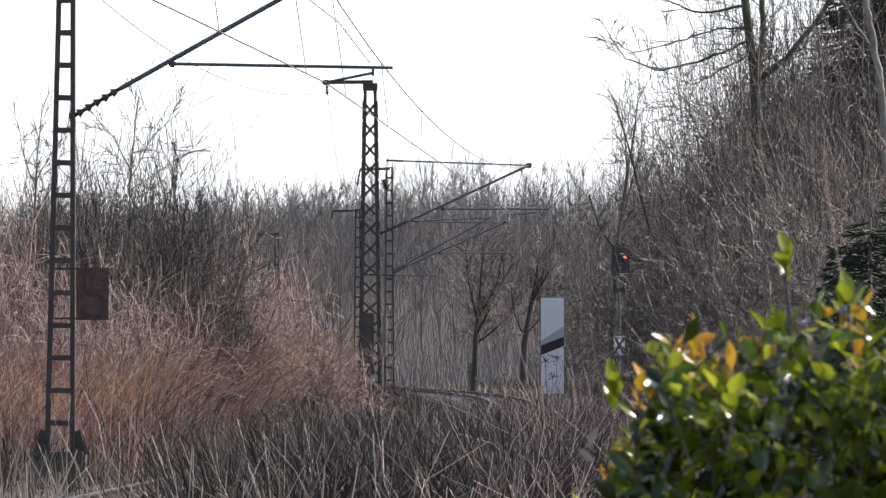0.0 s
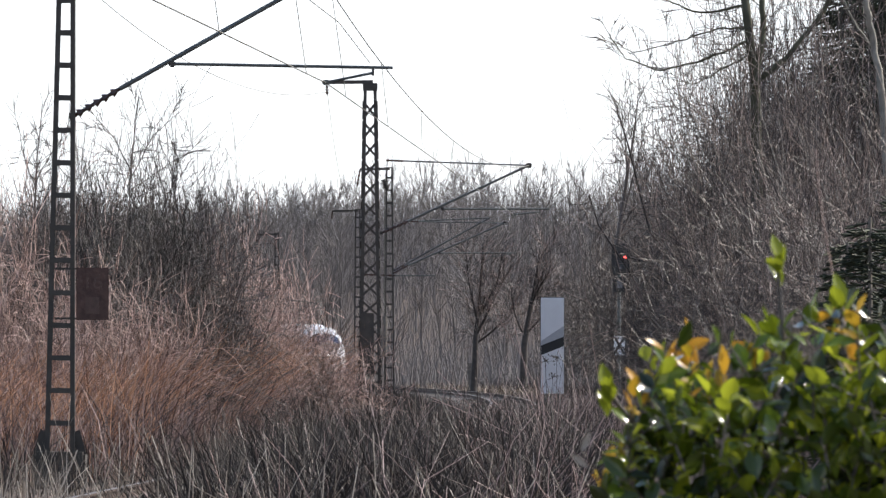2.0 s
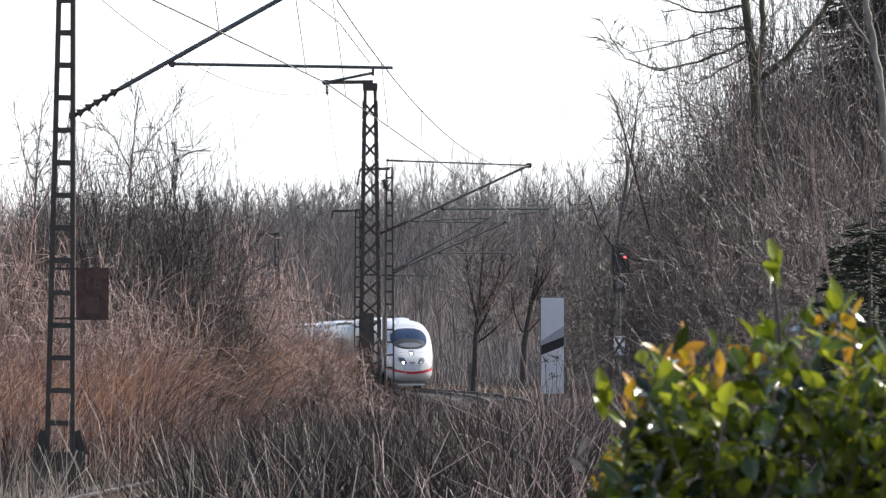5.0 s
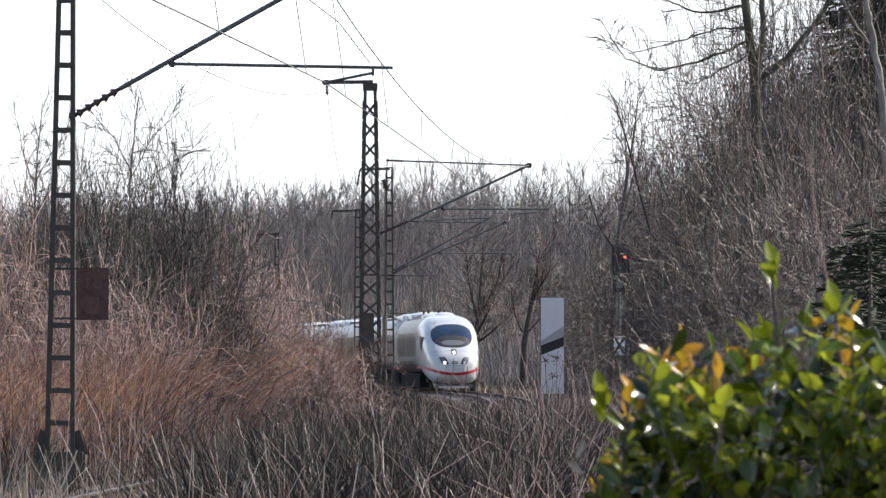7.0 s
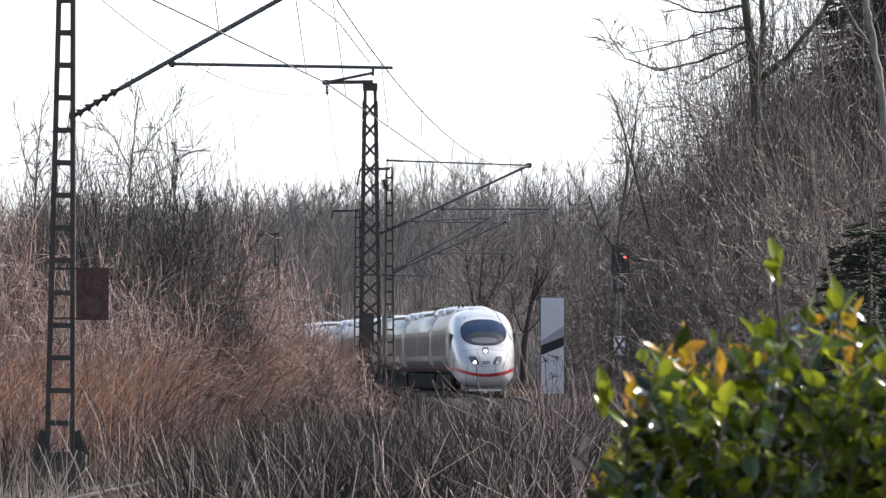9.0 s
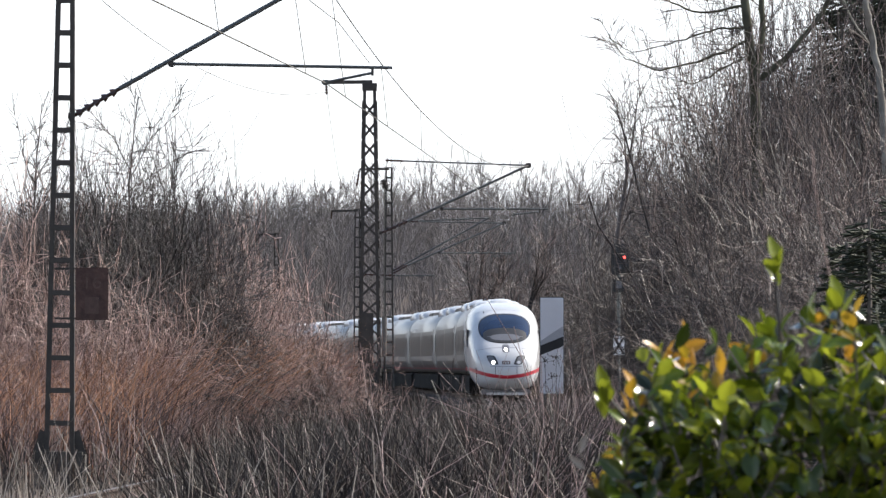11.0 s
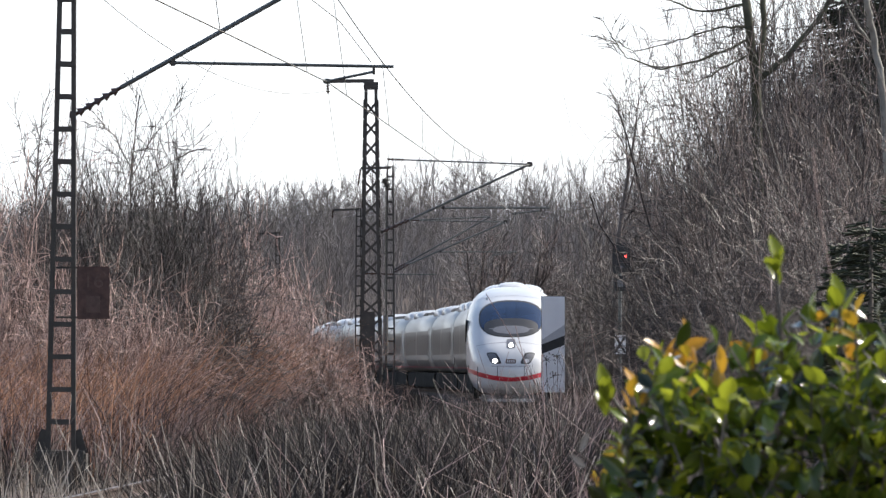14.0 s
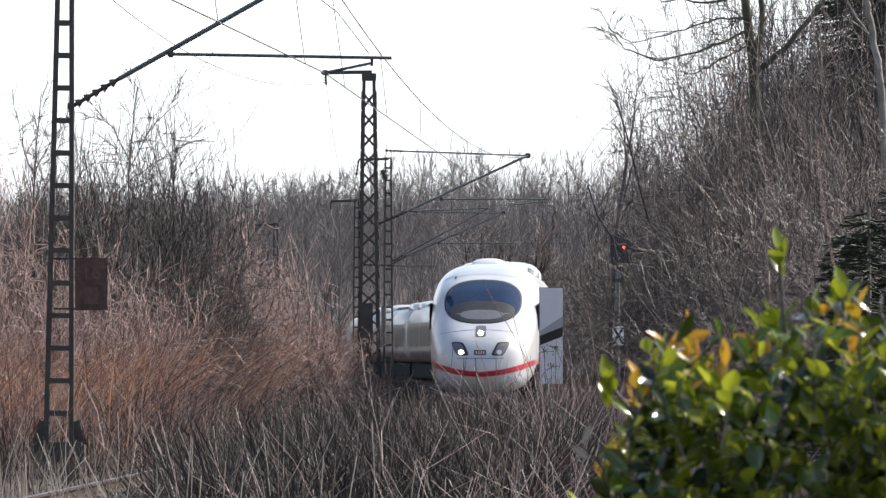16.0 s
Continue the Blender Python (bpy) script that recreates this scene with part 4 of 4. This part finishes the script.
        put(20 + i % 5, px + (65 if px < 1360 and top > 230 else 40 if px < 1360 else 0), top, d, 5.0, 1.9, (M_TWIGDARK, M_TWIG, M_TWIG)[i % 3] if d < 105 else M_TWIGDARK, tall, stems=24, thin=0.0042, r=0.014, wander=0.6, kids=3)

    # the shade behind the signal is painted with the dark twig colour
    shade = "leafless shrub behind the signal, shade put into its dark twigs"
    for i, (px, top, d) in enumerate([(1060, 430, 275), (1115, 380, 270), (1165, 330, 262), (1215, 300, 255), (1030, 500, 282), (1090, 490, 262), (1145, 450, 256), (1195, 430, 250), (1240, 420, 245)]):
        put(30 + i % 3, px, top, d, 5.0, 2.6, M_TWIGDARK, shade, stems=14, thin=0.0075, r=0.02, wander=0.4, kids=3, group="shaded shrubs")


def limbed_tree(seed, d, label, limbs, wood, twigs, twig_len=0.5, thin=0.005, sprouts=1, depth=1):
    """A leafless tree from its main limbs: each a radius and points by bearing and height; twigs sprout along them."""
    rng = np.random.default_rng(seed)
    t = thing("tree", label, "tree", "trackside trees")
    for k, (r0, r1, pts) in enumerate(limbs):
        q = [at(px, py, d) + Vector((0, rng.normal(0, 0.15), 0)) for px, py in pts]
        if k == 0:
            q[0].z = -0.6
        segs, small, n = [], [], 5 * (len(q) - 1)
        line = [q[min(int(i / 5), len(q) - 2)].lerp(q[min(int(i / 5), len(q) - 2) + 1], i / 5 - min(int(i / 5), len(q) - 2)) for i in range(n + 1)]
        for i in range(1, n):
            line[i] = line[i] * 0.5 + (line[i - 1] + line[i + 1]) * 0.25 + Vector(rng.normal(0, 0.012, 3))
        for i in range(n):
            a, b = r0 + (r1 - r0) * i / n, r0 + (r1 - r0) * (i + 1) / n
            segs.append((*line[i], *line[i + 1], a, b))
            if k or i > n * 0.45:
                for _ in range(sprouts):
                    way = np.array(line[i + 1] - line[i])
                    e = way / np.linalg.norm(way) * 0.6 + rng.normal(0, 0.6, 3)
                    e[2] += 0.25
                    twig(rng, small, line[i], e / np.linalg.norm(e), twig_len * rng.uniform(0.4, 1.2), max(thin, min(a * 0.45, 0.015)), depth, 2, 0.6, 0.02, 4, 0.55, thin)
        segment_mesh("trunk" if k == 0 else "limb", segs, wood, t, 8)
        if small:
            tagged(segment_mesh("crown", small, twigs, t), kind="stuff")
    return t


def build_trees():
    limbed_tree(1, 97, "leafless tree with an algae-green forked trunk above the thicket",
                [(0.105, 0.066, ((1345, 640), (1342, 400), (1338, 150), (1322, 30), (1312, -60))), (0.062, 0.045, ((1340, 150), (1350, 60), (1352, -60))),
                 (0.055, 0.035, ((1345, 140), (1400, 92), (1462, 15), (1490, -50))), (0.025, 0.006, ((1325, 70), (1250, 105), (1170, 125), (1105, 105), (1065, 40))),
                 (0.025, 0.006, ((1315, 10), (1240, 25), (1180, 0), (1150, -30))), (0.02, 0.005, ((1322, 50), (1270, 50), (1200, 75), (1120, 92), (1078, 66))),
                 (0.02, 0.006, ((1350, 90), (1300, 110), (1230, 150), (1190, 140)))], M_BARKGREEN, M_TWIGDARK)
    limbed_tree(2, 88, "leafless tree with a pale slender trunk", [(0.06, 0.045, ((1590, 640), (1565, 200), (1545, 70), (1528, 0), (1520, -60))),
                (0.02, 0.01, ((1550, 90), (1500, 20), (1480, -40)))], M_BARKPALE, M_TWIGDARK)
    limbed_tree(3, 264, "slender leafless tree standing by the signal", [(0.15, 0.014, ((1078, 660), (1092, 430), (1108, 320), (1122, 240), (1130, 165))),
                (0.06, 0.012, ((1098, 400), (1130, 280), (1150, 190))), (0.05, 0.012, ((1110, 310), (1105, 230), (1092, 185))), (0.05, 0.012, ((1095, 420), (1140, 330), (1170, 240)))],
                M_TWIGDARK, M_TWIGDARK, 1.8, 0.012, 2)
    limbed_tree(4, 300, "leafless field tree with spreading limbs beyond the track", [(0.2, 0.02, ((838, 670), (842, 600), (850, 520), (855, 430))),
                (0.084, 0.015, ((845, 590), (875, 530), (905, 470))), (0.070, 0.015, ((848, 560), (880, 500), (890, 440))), (0.070, 0.015, ((842, 610), (885, 575), (915, 545))),
                (0.070, 0.015, ((845, 570), (830, 500), (825, 440)))], M_BARKDARK, M_TWIG, 1.6, 0.01, 4)
    limbed_tree(5, 292, "thick leafless tree trunk with low branches beyond the track", [(0.21, 0.02, ((925, 672), (928, 610), (938, 550), (950, 490), (955, 440))),
                (0.06, 0.012, ((930, 600), (912, 560), (905, 510))), (0.06, 0.012, ((940, 540), (965, 490), (975, 440))), (0.06, 0.012, ((932, 590), (960, 560), (985, 520)))],
                M_BARKDARK, M_TWIG, 1.6, 0.01, 4)
    limbed_tree(6, 128, "thin leafless sapling rising over the dark bushes", [(0.03, 0.01, ((215, 640), (225, 400), (235, 270), (245, 170))),
                (0.015, 0.006, ((225, 330), (270, 240), (330, 190))), (0.015, 0.006, ((230, 300), (200, 240), (165, 220))), (0.015, 0.006, ((228, 340), (300, 290), (352, 262)))],
                M_TWIGDARK, M_TWIGDARK, 0.7, 0.007, 1)
    limbed_tree(7, 128, "thin leafless sapling among the reddish bushes", [(0.03, 0.01, ((60, 640), (62, 400), (66, 270), (75, 185))),
                (0.015, 0.006, ((62, 330), (40, 270), (30, 215))), (0.015, 0.006, ((64, 320), (90, 270), (120, 230)))], M_TWIGDARK, M_TWIGDARK, 0.6, 0.007, 1)
    for px, top, d, seed in ((1060, 380, 335, 49),):
        p = at(px, top, d)
        tr, cr = bare_tree(seed, p.z + 0.6, 0.05 + 0.0006 * d, 3, 3 if d > 200 else 2, 0.38, 0.005 + 0.00004 * d, 0.2 if d > 200 else 0.3)
        plant("tree", "slender leafless tree among the winter scrub", "tree", pose(p.x, d, -0.6), tr, cr, M_TWIGDARK, M_TWIGDARK, "scrub trees")


def build_arching_branches():
    t = thing("arching_branches", "long bare arching branches reaching out of the thicket", "branches", at=pose(0, 0, 0))
    rng = np.random.default_rng(3)
    for pts in (((1420, 640), (1330, 520), (1250, 478), (1170, 470), (1112, 456)), ((1300, 690), (1200, 620), (1150, 560), (1120, 490), (1060, 400), (1042, 345)),
                ((1330, 690), (1260, 560), (1200, 470), (1150, 410), (1110, 250), (1092, 195)), ((1300, 660), (1230, 500), (1190, 440), (1158, 412)),
                ((1340, 700), (1280, 600), (1220, 560), (1190, 505), (1140, 480))):
        q, segs = None, []
        for i, (px, py) in enumerate(pts):
            p = at(px, py, 98)
            if i == 0:
                p.z = -0.5
            if q is not None:
                r = 0.022 * (1 - i / len(pts)) + 0.008
                segs.append((*q, *p, r + 0.004, r))
                if i > 1:
                    for _ in range(2):
                        twig(rng, segs, q.lerp(p, rng.uniform()), np.array([-0.5, 0, rng.normal(0.3, 0.6)]) + rng.normal(0, 0.3, 3), 0.5, 0.007, 0, 0, 0, 0, 3, 0.5, 0.005)
            q = p
        segment_mesh("branch", segs, M_TWIG, t, 5)


def build_evergreen():
    rng = np.random.default_rng(8)
    for px, py, d, wide in ((1540, 385, 62, 1), (1600, 350, 64, 1), (1500, 430, 63, 1), (1515, -90, 103, 2.2), (1575, -150, 101, 2.4), (1640, -170, 100, 2.4)):
        p = at(px, py, d)
        t = thing("evergreen_shrub", "dark evergreen shrub in the thicket's shade", "shrub", "evergreen shrubs", at=pose(p.x, d, -0.5))
        h = p.z + 0.5
        segs = []
        for i in range(200 if wide == 1 else 600):
            z = h * rng.uniform(0.25, 1)
            rad = ((1 - z / h) * 0.5 + 0.2) * wide
            az = rng.uniform(0, 6.28)
            e = (math.cos(az), math.sin(az), -0.1)
            twig(rng, segs, (0, 0, z), e, rad, 0.014, 1, 3, 0.5, -0.05, 3, 0.5, 0.012)
        segment_mesh("needles", segs, M_NEEDLE, t)
        segment_mesh("trunk", [(0, 0, 0, 0, 0, h, 0.06, 0.02)], M_BARK, t, 6)


def scatter(rng, n, y0, y1, x_of, keep):
    ys = y0 + (y1 - y0) * rng.uniform(0, 1, n)
    xs = x_of(ys, rng.uniform(0, 1, n))
    ok = np.array([keep(x, y) for x, y in zip(xs, ys)])
    xs, ys = xs[ok], ys[ok]
    return np.stack([xs, ys, np.array([ground_z(x, y) for x, y in zip(xs, ys)]) - 0.05], 1)


def build_grass():
    rng = np.random.default_rng(21)
    off = lambda x, y: x - track_x(y)
    # rust-brown tall grass on the left bank
    r = scatter(rng, 24000, 88, 190, lambda y, u: track_x(90) - 3.2 - 9 * u + (y - 90) * 0.01, lambda x, y: off(x, y) < -2.4)
    cap = np.array([np.interp(784 + x / y * 1e4, [-100, 0, 280, 450, 560, 600, 635, 655], [560, 580, 545, 550, 585, 598, 625, 670]) for x, y in r[:, :2]])
    hs = (CAM_Z + (643 - cap) * r[:, 1] / 1e4 - r[:, 2]) * rng.uniform(0.45, 1.0, len(r))
    tagged(blade_mesh("rust_brown_grass", r, np.maximum(hs, 0.3), 0.9, 0.01, M_ORANGEGRASS, rng, None, 0.4), "rust-brown dead tall grass on the bank", "grass", kind="stuff")
    r = scatter(rng, 16000, 86, 150, lambda y, u: track_x(90) - 2.6 - 7 * u + (y - 90) * 0.01, lambda x, y: off(x, y) < -2.2)
    cap = np.interp(784 + r[:, 0] / r[:, 1] * 1e4, [-100, 100, 300, 450, 540, 600, 680], [660, 650, 610, 620, 655, 735, 780])
    hs = (CAM_Z + (643 - cap) * r[:, 1] / 1e4 - r[:, 2]) * rng.uniform(0.5, 1.0, len(r))
    tagged(blade_mesh("purple_brown_grass", r, np.maximum(hs, 0.3), 0.9, 0.009, M_PURPLEGRASS, rng, None, 0.15), "purple-brown dead weeds at the foot of the bank", "weeds", kind="stuff")
    # low growth on both shoulders of the track, shadow in its dark colour
    r = scatter(rng, 26000, 70, 330, lambda y, u: np.array([track_x(q) for q in y]) + (u * 2 - 1) * 6.5, lambda x, y: 1.75 < abs(off(x, y)))
    hs = np.minimum(1.3, 0.3 + 0.4 * np.array([abs(off(x, y)) - 1.7 for x, y in r[:, :2]])) * rng.uniform(0.3, 1.1, len(r))
    tagged(blade_mesh("shoulder_growth", r, hs, 0.7, 0.011, M_SHADEGROWTH, rng), "low dead growth on the track's shoulders, darkened for shadow", "undergrowth", kind="stuff")
    # growth on the right shoulder
    r = scatter(rng, 12000, 85, 250, lambda y, u: np.array([track_x(q) for q in y]) + 1.55 + 2.4 * u, lambda x, y: True)
    hs = rng.uniform(0.25, 0.85, len(r))
    tagged(blade_mesh("shoulder_weeds", r, hs, 0.8, 0.008, M_BRAMBLE, rng), "dark dead weeds along the ballast", "weeds", kind="stuff")
    # tangled growth before the rails, its colour darkened for the shadowed clump
    r = scatter(rng, 32000, 34, 80, lambda y, u: (u * 800 - 554) / 1e4 * y, lambda x, y: off(x, y) > 1.35)
    cap = np.interp(784 + r[:, 0] / r[:, 1] * 1e4, [230, 300, 380, 520, 640, 700, 840, 1000], [840, 790, 728, 708, 704, 696, 692, 690])
    hs = np.maximum(0.2, CAM_Z + (643 - cap) * r[:, 1] / 1e4 - r[:, 2]) * rng.uniform(0.4, 1.05, len(r))
    tagged(blade_mesh("shaded_growth", r, hs, 0.7, 0.0075, M_SHADEGROWTH, rng), "tangled dead growth before the rails, darkened for shadow", "undergrowth", kind="stuff")
    # pale grass in front
    r = scatter(rng, 9500, 24, 100, lambda y, u: (u * 2 - 1) * (0.082 * y + 0.3), lambda x, y: off(x, y) > 1.7 or off(x, y) < -1.9)
    hs = np.interp(r[:, 1], [24, 50, 100], [0.8, 1.05, 0.9]) * rng.uniform(0.25, 1.0, len(r))
    tagged(blade_mesh("pale_dry_grass", r, hs, 0.6, 0.0045, M_DRYGRASS, rng), "pale dry winter grass in front of the track", "grass", kind="stuff")
    # pale grass on the field before the wood
    r = scatter(rng, 9000, 262, 360, lambda y, u: (u * 420 - 110) / 1e4 * y, lambda x, y: off(x, y) > 2.6)
    tagged(blade_mesh("field_grass", r, rng.uniform(0.3, 0.9, len(r)), 0.8, 0.03, M_DRYGRASS, rng), "pale dead grass on the field before the wood", "grass", kind="stuff")
    # tall pale stalks
    segs = []
    for _ in range(850):
        y = rng.uniform(22, 70)
        x = (-0.08 + 0.13 * rng.uniform() ** 1.4) * y
        if abs(off(x, y)) < 1.7:
            continue
        twig(rng, segs, (x, y, -0.5), np.array([rng.normal(0, 0.2), rng.normal(0, 0.1), 1]), rng.uniform(0.8, 1.6), 0.0055, 0, 0, 0, 0, 6, 0.5, 0.0028, 0.25)
    tagged(segment_mesh("pale_stalks", segs, M_STALK), "tall pale dead stalks standing in the grass", "stalks", kind="stuff")
    # brambles, denser to the right
    segs = []
    for _ in range(3000):
        y = 26 + 84 * rng.uniform() ** 0.7
        px = 330 + 830 * rng.uniform() ** 0.75
        x = (px - 784) / 1e4 * y
        if off(x, y) < 1.5:
            continue
        top = float(np.interp(px, [330, 450, 560, 700, 850, 1050, 1200], [790, 760, 730, 700, 684, 680, 655])) + rng.uniform(0, 1) ** 1.5 * 110
        h = CAM_Z + (643 - top) * y / 1e4 + 0.5
        twig(rng, segs, (x, y, -0.55), np.array([rng.normal(0, 0.3), rng.normal(0, 0.3), 1]), h * rng.uniform(0.5, 1.0), 0.006, 1, 2, 0.6, -0.03, 4, 0.45, 0.0023, 0.35)
    tagged(segment_mesh("brambles", segs, M_BRAMBLE), "tangled purple-brown bramble stems in front of the track", "brambles", kind="stuff")
    # dark seed heads
    segs = []
    for px, py, d in [(965, 640, 60), (985, 632, 60), (978, 668, 60), (370, 700, 70), (395, 705, 72), (340, 715, 68), (500, 710, 74), (540, 712, 75), (575, 700, 76), (470, 735, 66), (385, 708, 74), (410, 702, 76), (450, 738, 72), (490, 716, 78), (520, 708, 78), (555, 716, 80), (600, 708, 80), (300, 772, 66),
                       (190, 742, 66), (620, 706, 82), (530, 728, 74), (430, 716, 75)]:
        p = at(px, py, d)
        segs.append((p.x + rng.normal(0, 0.1), d, -0.5, *p, 0.006, 0.003))
        for _ in range(14):
            e = np.array(p) + rng.normal(0, 0.035, 3)
            segs.append((*p, *e, 0.003, 0.002))
            segs.append((*e, *(e + rng.normal(0, 0.012, 3)), 0.011, 0.008))
    tagged(segment_mesh("seed_heads", segs, M_SEED), "dark dead umbel seed heads on stalks", "seed heads", kind="stuff")


# ---- the leafy shrub close by ----
SHRUB = []


def leaf_mesh(name, material, length, width, curl):
    bm = bmesh.new()
    rows = [(0, 0.05), (0.2, 0.62), (0.45, 1.0), (0.7, 0.8), (0.9, 0.35), (1.0, 0.02)]
    grid = []
    for u, w in rows:
        z = curl * length * u * u
        grid.append([bm.verts.new((k * w * width / 2, u * length, z + abs(k) * w * width * 0.18)) for k in (-1, -0.5, 0, 0.5, 1)])
    for a, b in zip(grid[:-1], grid[1:]):
        for i in range(4):
            bm.faces.new((a[i], a[i + 1], b[i + 1], b[i]))
    me = bpy.data.meshes.new(name)
    bm.to_mesh(me)
    bm.free()
    me.polygons.foreach_set("use_smooth", [True] * len(me.polygons))
    me.materials.append(material)
    return me


def build_shrub():
    rng = np.random.default_rng(77)
    d = 7.0
    t = thing("evergreen_hedge_shrub", "glossy green evergreen shrub with young orange tips", "shrub", at=pose(0.62, d, -0.5))
    leaves = [leaf_mesh("leaf", m, L, W, c) for m, L, W, c in ((M_LEAF, 0.044, 0.025, 0.15), (M_LEAF, 0.038, 0.022, -0.2), (M_LEAFSHADED, 0.044, 0.025, -0.15),
                                                              (M_LEAFSHADED, 0.038, 0.023, 0.1), (M_LEAFYOUNG, 0.038, 0.022, 0.2), (M_LEAFYOUNG, 0.036, 0.018, 0.05))]
    outline = lambda px: np.interp(px, [1070, 1105, 1140, 1165, 1225, 1262, 1300, 1345, 1385, 1440, 1490, 1568, 1700], [880, 800, 690, 632, 605, 660, 632, 605, 575, 585, 560, 570, 570])
    segs, spots = [], []
    tips = (1135, 1158, 1172, 1212, 1228, 1240, 1290, 1306, 1330, 1352, 1372, 1400, 1418, 1436, 1450, 1468, 1482, 1498, 1512, 1530, 1550, 1570)
    for i in range(385):
        px = rng.uniform(1085, 1720) if i >= len(tips) else tips[i]
        top = outline(px) + 4 + rng.normal(0, 16)
        py = top + (1060 - top) * rng.uniform(0, 1) ** 1.1 if i >= len(tips) else outline(px) - rng.uniform(0, 22)
        depth = (py - top) / 300
        y = d + rng.uniform(-0.16, 0.1) + 0.25 * rng.uniform() * (depth < 0.2)
        p = at(px, py, y)
        way = Vector((rng.normal(-0.1, 0.45), rng.normal(-0.25, 0.4), 1.0 if depth < 0.3 else rng.uniform(0.1, 1.0))).normalized()
        n = int(rng.integers(4, 8))
        length = 0.014 * n
        q = p - way * length
        segs.append((q.x - 0.62, q.y - d, q.z + 0.5, p.x - 0.62, p.y - d, p.z + 0.5, 0.0015, 0.001))
        turn = way.to_track_quat("Z", "Y").to_matrix().to_4x4()
        young = depth < 0.12 and rng.uniform() < 0.45
        # sprays take mostly the lit or mostly the shaded leaf colour, at random
        bright = rng.uniform() < 0.42
        for k in range(n):
            at_k = q.lerp(p, k / (n - 1))
            u = rng.uniform()
            if young and k >= n - 3:
                me = leaves[4 + k % 2]
            elif (bright and u < 0.8) or u < 0.15:
                me = leaves[int(rng.integers(2))]
            else:
                me = leaves[2 + int(rng.integers(2))]
            open_by = 75 - 45 * k / n + rng.normal(0, 14)
            spots.append((at_k.y, me, Matrix.Translation((at_k.x - 0.62, at_k.y - d, at_k.z + 0.5)) @ turn @ pose(0, 0, 0, 0, 0, 137 * k + rng.normal(0, 20)) @ pose(0, 0, 0, 90 - open_by, rng.normal(0, 20), 0) @ Matrix.Scale(rng.uniform(0.6, 1.05), 4)))
    spots.sort(key=lambda q: q[0])
    for _, me, m in spots[:280]:
        o = new("leaf", me)
        o.parent = t
        o.matrix_basis = m
    for kind in (M_LEAF, M_LEAFSHADED, M_LEAFYOUNG):          # the leaves further in, as one mass of each kind
        v, f = [], []
        for _, me, m in spots[280:]:
            if me.materials[0] == kind:
                k = len(v)
                v += [m @ q.co for q in me.vertices]
                f += [tuple(k + i for i in q.vertices) for q in me.polygons]
        tagged(add_mesh("foliage", v, f, kind, t, smooth=True), kind="stuff")
    for px, py, px0, py0 in ((1388, 450, 1400, 600), (1500, 520, 1505, 620), (1085, 680, 1150, 760)):
        a, b = at(px0, py0, d), at(px, py, d)
        segs.append((a.x - 0.62, 0, a.z + 0.5, b.x - 0.62, 0, b.z + 0.5, 0.003, 0.002))
        for k in range(4):
            o = new("leaf", leaves[k % 2])
            o.parent = t
            o.matrix_basis = Matrix.Translation((b.x - 0.62 + rng.normal(0, 0.003), 0, b.z + 0.49 - k * 0.008)) @ pose(0, 0, 0, 0, 0, 120 * k + 40) @ pose(0, 0, 0, rng.uniform(40, 80), 0, 0)
    for px, py, turn in ((1040, 790, 25), (1052, 818, -50), (1100, 845, 10)):
        b = at(px, py, d)
        o = new("leaf", leaf_mesh("leaf", M_STALK, 0.026, 0.009, 0.3))
        o.parent = t
        o.matrix_basis = Matrix.Translation((b.x - 0.62, 0, b.z + 0.5)) @ pose(0, 0, 0, 70, turn, 0)
        tagged(o, "withered pale leaf")
        segs.append((b.x - 0.62, 0, b.z + 0.5, b.x - 0.62 + 0.05, 0.02, b.z + 0.44, 0.0015, 0.002))
    stem = [at(px, py, d + 0.05) for px, py in ((1520, 700), (1506, 545), (1485, 470), (1472, 395), (1462, 320), (1458, 255))]
    segment_mesh("dead_stem", [(p.x - 0.62, p.y - d, p.z + 0.5, q.x - 0.62, q.y - d, q.z + 0.5, 0.0014, 0.001) for p, q in zip(stem[:-1], stem[1:])], M_TWIGRED, t, 6)
    for k in range(9):
        a = np.array([rng.normal(0, 0.08), 0.55 + rng.normal(0, 0.03), 0.0])
        b = at(1150 + 60 * k, 860 + rng.uniform(-40, 60), d + 0.5)
        segs.append((*a, b.x - 0.62, b.y - d, b.z + 0.5, 0.008, 0.004))
    for k in range(6):
        segment_mesh("branch", segs[k::6], M_TWIGDARK, t, 5)
    SHRUB.append(t)


def key_shrub():
    sway = [(0, 0, 0), (0.5, -5, 0), (1, -6, 1), (1.5, -5, 2), (2, -12, 7), (2.5, -15, 9), (3, -21, 15), (3.5, -21, 16), (4, -15, 12), (5.2, -19, 13), (6.5, -22, 15),
            (7, -22, 16), (7.5, -23, 15), (8, -22, 16), (8.5, -18, 12), (9, -17, 11), (10.2, -16, 10), (11.5, -17, 9), (12, -23, 12), (12.5, -19, 9), (13, -22, 12),
            (13.5, -18, 9), (14, -17, 8), (14.5, -13, 8), (15, -6, 6), (15.5, -18, 14), (16, -8, 11)]
    for t in SHRUB:
        walk(t, [(s, pose(0.62, 7.0, -0.5 - dy * 0.0007, 0, math.degrees(dx * 0.0007 / 1.9), 0)) for s, dx, dy in sway])


def motions():
    key_train()
    key_shrub()


build_ground()
build_track()
build_overhead()
build_signs()
build_train()
build_far_wood()
build_bushes()
build_trees()
build_arching_branches()
build_evergreen()
build_grass()
build_shrub()
motions()
